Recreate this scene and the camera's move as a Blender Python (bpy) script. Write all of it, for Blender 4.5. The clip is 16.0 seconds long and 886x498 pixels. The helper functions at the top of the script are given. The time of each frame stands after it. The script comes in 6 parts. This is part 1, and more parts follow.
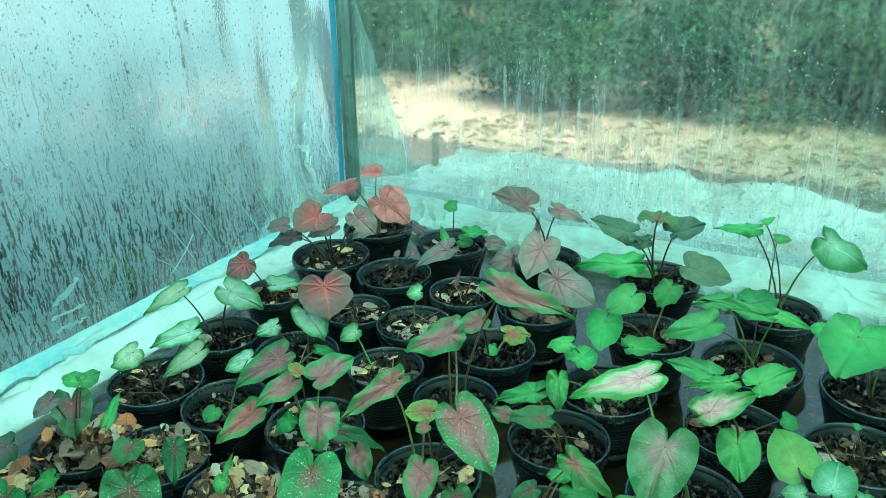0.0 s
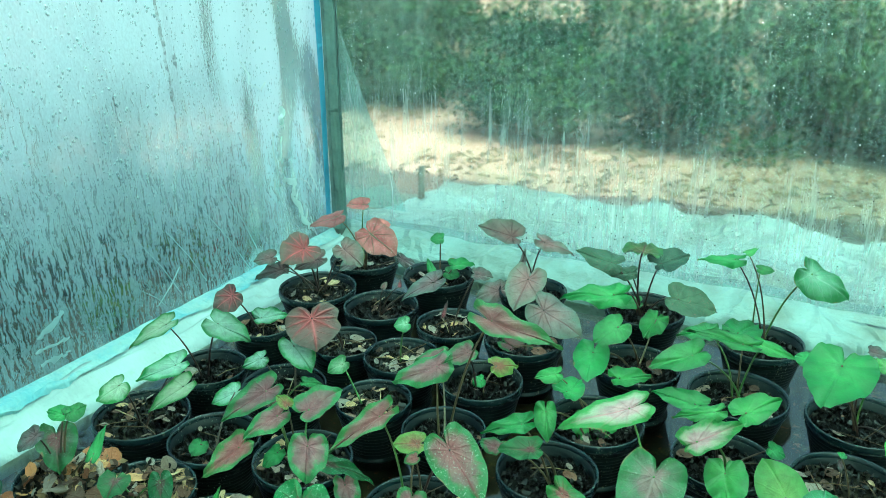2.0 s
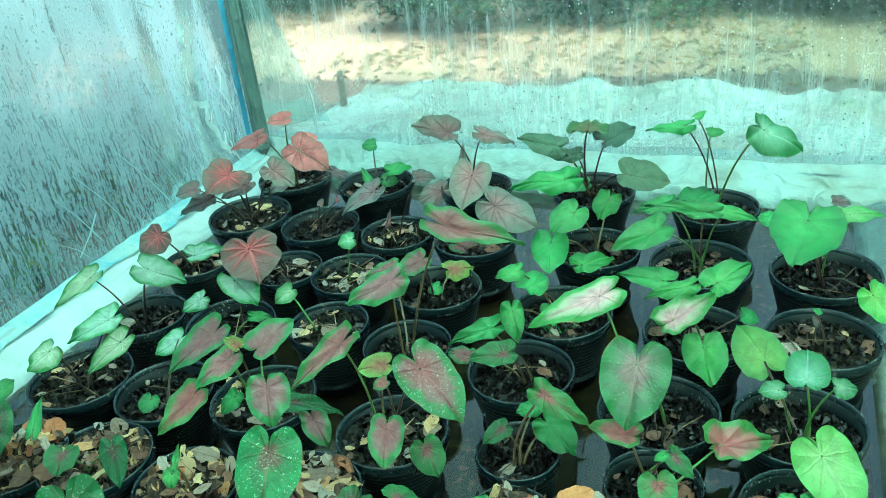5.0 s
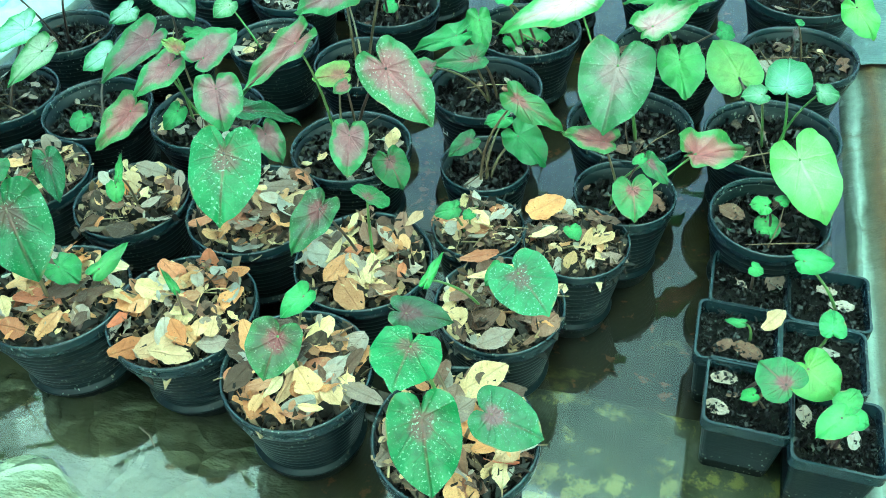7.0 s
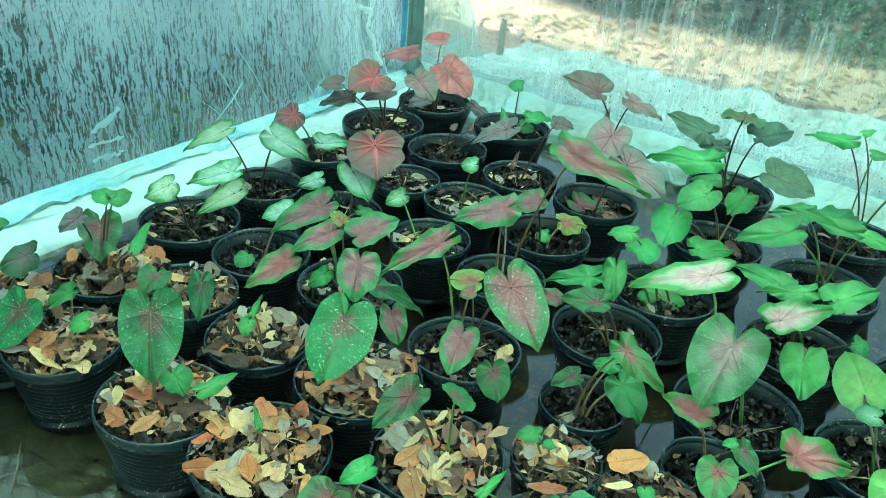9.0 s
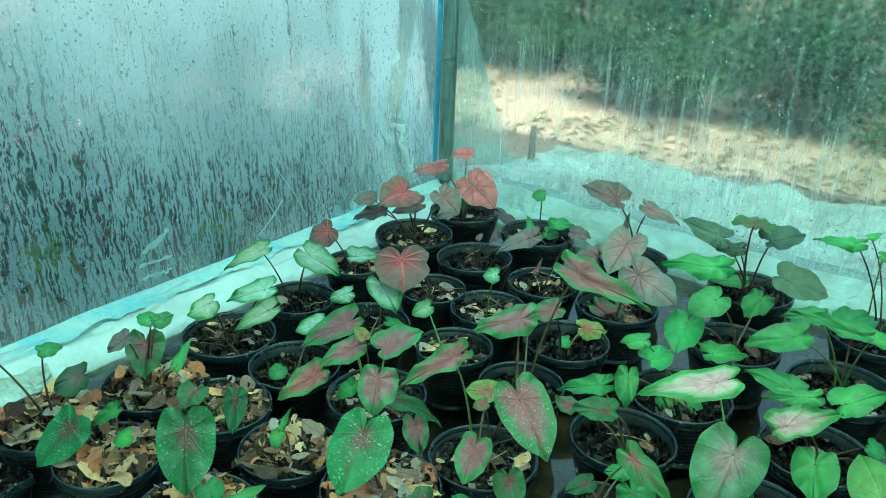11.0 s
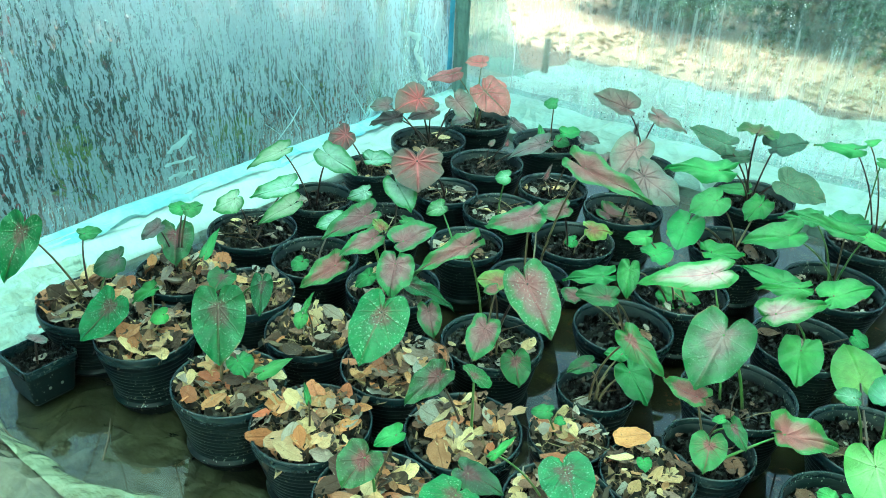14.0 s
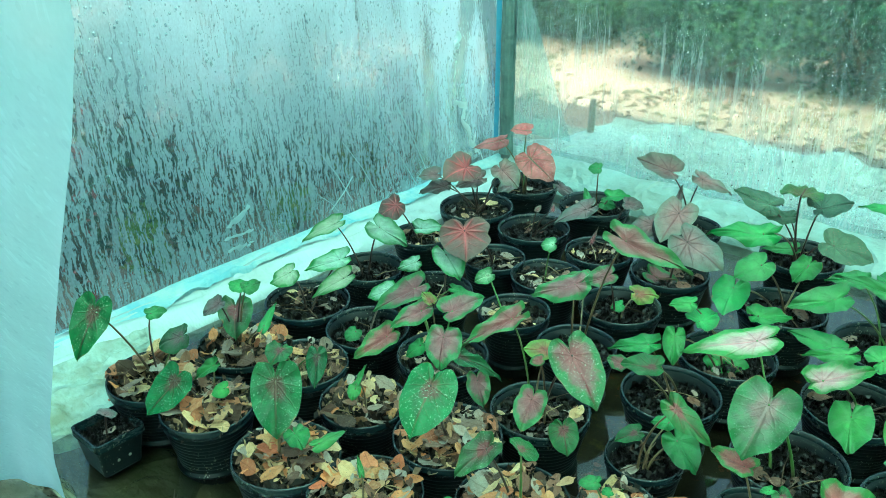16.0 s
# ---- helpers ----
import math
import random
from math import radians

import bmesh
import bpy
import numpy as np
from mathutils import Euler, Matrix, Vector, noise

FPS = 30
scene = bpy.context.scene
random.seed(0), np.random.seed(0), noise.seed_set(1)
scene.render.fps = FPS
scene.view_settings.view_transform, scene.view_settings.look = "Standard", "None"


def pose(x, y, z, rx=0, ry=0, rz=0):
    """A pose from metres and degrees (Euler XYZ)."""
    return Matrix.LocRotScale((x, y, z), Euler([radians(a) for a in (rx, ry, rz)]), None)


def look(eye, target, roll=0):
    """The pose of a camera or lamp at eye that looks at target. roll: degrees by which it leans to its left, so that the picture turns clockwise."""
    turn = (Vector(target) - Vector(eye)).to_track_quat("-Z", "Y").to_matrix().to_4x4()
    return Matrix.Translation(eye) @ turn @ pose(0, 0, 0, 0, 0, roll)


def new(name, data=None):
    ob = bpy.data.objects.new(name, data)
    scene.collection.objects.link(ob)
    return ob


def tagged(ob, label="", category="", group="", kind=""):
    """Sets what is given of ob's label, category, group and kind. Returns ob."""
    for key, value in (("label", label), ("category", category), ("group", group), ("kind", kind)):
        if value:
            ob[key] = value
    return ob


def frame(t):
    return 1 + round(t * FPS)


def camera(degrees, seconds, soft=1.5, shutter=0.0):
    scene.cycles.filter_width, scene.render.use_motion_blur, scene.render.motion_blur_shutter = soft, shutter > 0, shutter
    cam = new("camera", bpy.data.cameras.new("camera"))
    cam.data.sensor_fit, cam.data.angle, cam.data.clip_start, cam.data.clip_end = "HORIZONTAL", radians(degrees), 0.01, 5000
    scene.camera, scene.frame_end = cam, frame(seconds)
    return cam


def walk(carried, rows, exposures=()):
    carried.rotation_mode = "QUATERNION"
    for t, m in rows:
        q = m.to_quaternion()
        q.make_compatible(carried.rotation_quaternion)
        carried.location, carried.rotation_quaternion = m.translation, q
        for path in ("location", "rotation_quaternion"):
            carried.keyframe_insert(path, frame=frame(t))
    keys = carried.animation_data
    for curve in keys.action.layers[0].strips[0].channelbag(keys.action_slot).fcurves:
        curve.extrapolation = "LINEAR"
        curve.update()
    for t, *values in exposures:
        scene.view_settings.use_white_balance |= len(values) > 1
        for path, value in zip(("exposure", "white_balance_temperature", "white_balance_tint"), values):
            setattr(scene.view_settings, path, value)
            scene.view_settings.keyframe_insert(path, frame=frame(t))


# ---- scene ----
cam = camera(55.7, 16.0, soft=0.7)
PATH = [
    (0, (0.043, 0.304, 0.789), (-0.084, 2.135, -0.006), -0.6),
    (0.5, (0.045, 0.303, 0.79), (-0.083, 2.131, -0.01), -0.8),
    (1, (0.047, 0.301, 0.789), (-0.079, 2.141, 0.017), -0.0),
    (1.5, (0.043, 0.299, 0.791), (-0.06, 2.15, 0.041), 0.1),
    (2, (0.039, 0.296, 0.79), (-0.052, 2.159, 0.068), -0.3),
    (2.5, (0.037, 0.293, 0.786), (-0.055, 2.171, 0.104), -0.9),
    (3, (0.037, 0.294, 0.78), (-0.07, 2.187, 0.146), -0.8),
    (3.2, (0.037, 0.298, 0.774), (-0.077, 2.2, 0.168), -0.7),
    (5.3, (0.015, 0.379, 0.755), (0.096, 2.086, -0.285), -7.5),
    (5.5, (0.004, 0.383, 0.74), (0.102, 2.045, -0.368), -8.0),
    (6, (-0.013, 0.386, 0.719), (0.089, 1.945, -0.53), -8.4),
    (6.5, (-0.022, 0.387, 0.698), (0.099, 1.874, -0.634), -7.0),
    (7, (-0.019, 0.384, 0.673), (0.128, 1.823, -0.709), -3.7),
    (7.5, (-0.018, 0.374, 0.663), (0.135, 1.84, -0.689), 1.2),
    (8, (-0.014, 0.376, 0.654), (0.098, 1.935, -0.595), 6.5),
    (8.5, (-0.007, 0.356, 0.664), (-0.046, 2.031, -0.429), 7.7),
    (9, (0.017, 0.349, 0.695), (-0.179, 2.082, -0.284), 5.7),
    (9.5, (0.034, 0.337, 0.717), (-0.277, 2.092, -0.19), 4.0),
    (10, (0.042, 0.326, 0.736), (-0.307, 2.104, -0.111), 2.7),
    (10.2, (0.049, 0.327, 0.745), (-0.301, 2.113, -0.083), 2.3),
    (12.3, (0.068, 0.263, 0.759), (-0.273, 2.071, -0.024), 2.5),
    (12.5, (0.065, 0.257, 0.767), (-0.279, 2.053, -0.044), 2.7),
    (13, (0.063, 0.25, 0.746), (-0.303, 2.014, -0.122), 2.6),
    (13.5, (0.067, 0.251, 0.732), (-0.276, 1.989, -0.198), 3.0),
    (14, (0.074, 0.245, 0.745), (-0.275, 1.965, -0.214), 2.9),
    (14.5, (0.099, 0.248, 0.763), (-0.299, 1.977, -0.16), 1.4),
    (15, (0.103, 0.241, 0.775), (-0.336, 1.98, -0.109), 0.3),
    (15.5, (0.099, 0.236, 0.786), (-0.365, 1.979, -0.078), 0.0),
    (16, (0.088, 0.228, 0.788), (-0.403, 1.968, -0.067), -0.3),
]
# exposure and white balance of the whole shot
LOOK = [(0.0, 1.98, 6080, -16), (3.2, 1.96, 6100, -15), (5.4, 2.28, 6050, -14), (6.0, 2.70, 5950, -12), (7.0, 2.80, 5880, -10), (8.0, 2.60, 6060, -10), (9.0, 2.16, 6220, -9), (9.6, 1.76, 6000, -14), (12.5, 2.06, 6080, -15), (14.0, 2.36, 6080, -14), (16.0, 2.08, 6080, -17)]
walk(cam, [(t, look(eye, target, roll)) for t, eye, target, roll in PATH], LOOK)

# ---- world and sun ----
world = bpy.data.worlds.new("sky")
scene.world = world
world.use_nodes = True
wn = world.node_tree.nodes
sky = wn.new("ShaderNodeTexSky")
sky.sky_type, sky.sun_disc = "NISHITA", False
sky.sun_elevation, sky.sun_rotation = radians(64), radians(160)
sky.air_density, sky.dust_density = 1.3, 6.0
world.node_tree.links.new(sky.outputs[0], wn["Background"].inputs[0])
wn["Background"].inputs[1].default_value = 0.15
sun = new("sun", bpy.data.lights.new("sun", "SUN"))
sun.data.energy, sun.data.angle, sun.data.color = 4.2, radians(0.5), (1.0, 0.94, 0.84)
sun.matrix_world = look((0.9, -2.4, 5.4), (0, 0, 0))

# ---- materials ----
UP = Vector((0, 0, 1))


class Nodes:
    """A short way to write a node material."""

    def __init__(self, name):
        self.mat = bpy.data.materials.new(name)
        self.mat.use_nodes = True
        self.tree = self.mat.node_tree
        self.tree.nodes.clear()
        self.out = self.tree.nodes.new("ShaderNodeOutputMaterial")

    def put(self, target, value):
        if isinstance(value, bpy.types.NodeSocket):
            self.tree.links.new(value, target)
        elif isinstance(value, (tuple, list)) and len(value) == 3 and target.type == "RGBA":
            target.default_value = (*value, 1)
        else:
            target.default_value = value

    def node(self, kind, out=0, props=None, **ins):
        n = self.tree.nodes.new(kind)
        for k, v in (props or {}).items():
            if k == "operation":
                n.operation = v
            elif k == "feature":
                n.feature = v
            elif k == "uv_map":
                n.uv_map = v
            elif k == "use_clamp":
                n.use_clamp = v
        for k, v in ins.items():
            self.put(n.inputs[int(k[1:]) if k[0] == "i" and k[1:].isdigit() else k.replace("_", " ")], v)
        return n.outputs[out]

    def coords(self, which="Object"):
        return self.tree.nodes.new("ShaderNodeTexCoord").outputs[which]

    def mapped(self, vec, scale):
        return self.node("ShaderNodeMapping", Vector=vec, Scale=scale)

    def noise(self, vec, scale, detail=4.0, rough=0.55):
        return self.node("ShaderNodeTexNoise", Vector=vec, Scale=scale, Detail=detail, Roughness=rough)

    def ramp(self, fac, *stops):
        n = self.tree.nodes.new("ShaderNodeValToRGB")
        self.put(n.inputs[0], fac)
        while len(n.color_ramp.elements) < len(stops):
            n.color_ramp.elements.new(0.5)
        for el, (pos, col) in zip(n.color_ramp.elements, stops):
            el.position = pos
            el.color = (*col, 1) if isinstance(col, tuple) else (col, col, col, 1)
        return n.outputs[0]

    def math(self, op, a, b=0.0):
        return self.node("ShaderNodeMath", props={"operation": op, "use_clamp": False}, i0=a, i1=b)

    def mix(self, fac, a, b, blend="MIX"):
        n = self.tree.nodes.new("ShaderNodeMix")
        n.data_type, n.blend_type = "RGBA", blend
        self.put(n.inputs[0], fac), self.put(n.inputs[6], a), self.put(n.inputs[7], b)
        return n.outputs[2]

    def bump(self, height, strength=0.3, distance=0.01):
        return self.node("ShaderNodeBump", Height=height, Strength=strength, Distance=distance)

    def principled(self, **ins):
        return self.node("ShaderNodeBsdfPrincipled", **ins)

    def done(self, shader):
        self.tree.links.new(shader, self.out.inputs[0])
        return self.mat


def plastic_black(name, tone=0.003, rough=0.36, shine=0.16):
    n = Nodes(name)
    c = n.coords()
    rnd = n.tree.nodes.new("ShaderNodeObjectInfo").outputs["Random"]
    big = n.noise(c, 14, 5)
    fine = n.noise(n.mapped(c, (1, 1, 4)), 90, 4, 0.7)
    dust = n.ramp(n.math("ADD", n.math("MULTIPLY", big, 0.6), n.math("MULTIPLY", fine, 0.5)), (0.52, 0.0), (0.75, 1.0))
    dust = n.math("MULTIPLY", dust, n.math("ADD", 0.02, n.math("MULTIPLY", rnd, 0.14)))
    col = n.mix(dust, (tone, tone * 2.2, tone * 2.7), (0.035, 0.046, 0.042))
    r = n.math("ADD", rough, n.math("MULTIPLY", dust, 0.4))
    few = n.ramp(n.noise(c, 16, 3), (0.44, 0.0), (0.58, 1.0))
    for size, edge, tone_of in ((110.0, 0.12, (0.16, 0.15, 0.10)), (230.0, 0.16, (0.22, 0.24, 0.20)), (48.0, 0.06, (0.20, 0.21, 0.16))):
        fleck = n.node("ShaderNodeTexVoronoi", Vector=n.mapped(n.node("ShaderNodeVectorMath", props={"operation": "ADD"}, i0=c, i1=n.node("ShaderNodeVectorMath", props={"operation": "SCALE"}, i0=n.node("ShaderNodeTexNoise", 1, Vector=c, Scale=150.0), Scale=0.004)), (1, 1, 0.6)), Scale=size)
        col = n.mix(n.math("MULTIPLY", n.ramp(fleck, (edge, 0.75), (edge + 0.05, 0.0)), few), col, tone_of)
    scum = n.math("MULTIPLY", n.ramp(n.noise(n.mapped(c, (1, 1, 3.0)), 40, 5, 0.7), (0.52, 0.0), (0.66, 1.0)), n.math("MULTIPLY", rnd, 0.22))
    col = n.mix(scum, col, (0.06, 0.075, 0.06))
    return n.done(n.principled(Base_Color=col, Roughness=r, Specular_IOR_Level=shine, Normal=n.bump(fine, 0.12, 0.002)))


def soil_mat(name, dark, light, amount):
    n = Nodes(name)
    c = n.coords()
    a, b = n.noise(c, 60, 8, 0.7), n.noise(c, 340, 4, 0.7)
    col = n.ramp(a, (0.3, dark), (0.55, tuple(x * 2.2 for x in dark)), (0.62 + amount, light))
    col = n.mix(0.6, col, n.ramp(b, (0.3, 0.25), (0.7, 1.0)), "MULTIPLY")
    return n.done(n.principled(Base_Color=col, Roughness=0.85, Specular_IOR_Level=0.08, Normal=n.bump(b, 0.7, 0.004)))


def varied(name, stops, rough=0.75, scale=120.0, island=False, shine=0.35):
    """A dull material whose colour changes from piece to piece."""
    n = Nodes(name)
    c = n.coords()
    rnd = n.tree.nodes.new("ShaderNodeNewGeometry").outputs["Random Per Island"] if island else n.tree.nodes.new("ShaderNodeObjectInfo").outputs["Random"]
    base = n.ramp(rnd, *stops)
    fine = n.noise(c, scale, 6, 0.7)
    blot = n.noise(c, scale * 0.25, 3)
    col = n.mix(0.75, base, n.ramp(fine, (0.25, 0.45), (0.7, 1.15)), "MULTIPLY")
    col = n.mix(n.ramp(blot, (0.54, 0.0), (0.72, 0.6)), col, n.mix(0.8, col, (0.75, 0.5, 0.35), "MULTIPLY"))
    return n.done(n.principled(Base_Color=col, Roughness=rough, Specular_IOR_Level=shine, Normal=n.bump(fine, 0.4, 0.002)))


def leaf_mat(name, heart, blade, edge, vein, vein_amount=0.6, spread=0.55, spots=0.0, spot_col=(0.75, 0.8, 0.75), through_=0.28, gloss=0.24, border=None, bold=0.5, broad=1.0):
    """A caladium blade: heart is the colour round the midrib, blade that of the middle, edge that of the margin."""
    n = Nodes(name)
    uv = n.node("ShaderNodeUVMap", props={"uv_map": "blade"})
    rim = n.node("ShaderNodeUVMap", props={"uv_map": "margin"})
    rnd = n.tree.nodes.new("ShaderNodeObjectInfo").outputs["Random"]
    sx = n.tree.nodes.new("ShaderNodeSeparateXYZ")
    n.put(sx.inputs[0], uv)
    rx = n.tree.nodes.new("ShaderNodeSeparateXYZ")
    n.put(rx.inputs[0], rim)
    shift = n.node("ShaderNodeCombineXYZ", X=n.math("MULTIPLY", rnd, 37.0), Y=n.math("MULTIPLY", rnd, 11.0))
    uvs = n.node("ShaderNodeVectorMath", props={"operation": "ADD"}, i0=uv, i1=shift)
    blotch = n.noise(uvs, 5.0, 5, 0.6)
    grain = n.noise(uvs, 45.0, 4, 0.6)
    ax = n.math("ABSOLUTE", sx.outputs[0])
    cloudy = n.noise(uvs, 2.2, 3, 0.6)
    ring = n.math("ADD", rx.outputs[0], n.math("ADD", n.math("MULTIPLY", n.math("SUBTRACT", blotch, 0.5), 0.55), n.math("MULTIPLY", n.math("SUBTRACT", cloudy, 0.5), 0.5)))
    b0, b1 = border or (min(spread + 0.1, 0.8), min(spread + 0.42, 0.99))
    col = n.mix(n.ramp(ring, (spread * 0.55, 0.0), (spread, 1.0)), heart, blade)
    col = n.mix(n.ramp(ring, (b0, 0.0), (b1, 1.0)), col, edge)
    # midrib and side veins
    mid = n.ramp(ax, (0.006, 1.0), (0.03, 0.0))
    wob = n.math("MULTIPLY", n.math("SUBTRACT", blotch, 0.5), 0.25)
    along = n.math("ADD", n.math("ADD", sx.outputs[1], wob), n.math("MULTIPLY", n.math("POWER", ax, 0.75), -0.75))
    saw = n.math("ABSOLUTE", n.math("SUBTRACT", n.math("FRACT", n.math("MULTIPLY", along, 4.3)), 0.5))
    side = n.ramp(saw, (0.0, 0.3), (0.05, 0.12), (0.13, 0.0))
    reach = n.math("SQRT", n.math("ADD", n.math("MULTIPLY", ax, ax), n.math("MULTIPLY", sx.outputs[1], sx.outputs[1])))
    angle = n.math("ADD", n.math("ARCTAN2", ax, sx.outputs[1]), n.math("MULTIPLY", wob, 0.9))
    fan = n.math("MULTIPLY", n.math("ABSOLUTE", n.math("SUBTRACT", n.math("FRACT", n.math("ADD", n.math("DIVIDE", angle, 0.66), 0.5)), 0.5)), reach)
    main = n.ramp(fan, (0.0, bold), (0.014 * broad, 0.44 * bold), (0.04 * broad, 0.0))
    side = n.math("MAXIMUM", side, main)
    net = n.node("ShaderNodeTexVoronoi", props={"feature": "DISTANCE_TO_EDGE"}, Vector=uvs, Scale=17.0)
    web = n.ramp(net, (0.0, 0.12), (0.06, 0.0))
    veins = n.math("MAXIMUM", mid, n.math("MAXIMUM", side, web))
    fade = n.ramp(rx.outputs[0], (0.6, 1.0), (0.98, 0.15))
    veins = n.math("MULTIPLY", n.math("MULTIPLY", veins, fade), vein_amount)
    col = n.mix(veins, col, vein)
    if spots:
        fleck = n.noise(uvs, 24.0, 3, 0.6)
        fine_fleck = n.noise(uvs, 52.0, 2, 0.5)
        keep = n.ramp(n.noise(uvs, 3.6, 3), (0.40, 0.0), (0.58, 1.0))
        dots = n.math("MULTIPLY", n.math("MAXIMUM", n.ramp(fleck, (0.575, 0.0), (0.64, 1.0)), n.ramp(fine_fleck, (0.66, 0.0), (0.72, 0.6))), keep)
        col = n.mix(n.math("MULTIPLY", dots, spots), col, spot_col)
    col = n.mix(0.35, col, n.ramp(grain, (0.3, 0.6), (0.7, 1.1)), "MULTIPLY")
    col = n.mix(0.8, col, n.ramp(blotch, (0.3, 0.62), (0.7, 1.2)), "MULTIPLY")
    col = n.mix(0.85, col, n.ramp(rnd, (0.0, 0.66), (1.0, 1.22)), "MULTIPLY")
    hue = n.math("FRACT", n.math("MULTIPLY", rnd, 7.31))
    col = n.mix(0.8, col, n.ramp(hue, (0.0, (0.80, 0.95, 1.10)), (0.55, (1.0, 1.0, 1.0)), (1.0, (1.28, 1.06, 0.98))), "MULTIPLY")
    # small brown specks, holes' rims and dust
    speck = n.ramp(n.noise(uvs, 60.0, 2, 0.6), (0.70, 0.0), (0.735, 0.8))
    col = n.mix(n.math("MULTIPLY", speck, n.ramp(cloudy, (0.5, 0.0), (0.62, 1.0))), col, (0.10, 0.055, 0.025))
    margin_dry = n.math("MULTIPLY", n.ramp(rx.outputs[0], (0.95, 0.0), (0.99, 1.0)), n.ramp(cloudy, (0.56, 0.0), (0.64, 0.8)))
    col = n.mix(margin_dry, col, (0.20, 0.11, 0.04))
    relief = n.bump(n.math("SUBTRACT", n.math("MULTIPLY", blotch, 0.6), n.math("MULTIPLY", veins, 1.2)), 0.5, 0.006)
    surf = n.principled(Base_Color=col, Roughness=n.math("ADD", gloss, n.math("MULTIPLY", grain, 0.22)), Specular_IOR_Level=0.5, Normal=relief)
    back = n.node("ShaderNodeBsdfTranslucent", Color=n.mix(0.5, col, (1.0, 1.0, 0.75), "MULTIPLY"), Normal=relief)
    m = n.tree.nodes.new("ShaderNodeMixShader")
    n.put(m.inputs[0], through_), n.put(m.inputs[1], surf), n.put(m.inputs[2], back)
    return n.done(m.outputs[0])


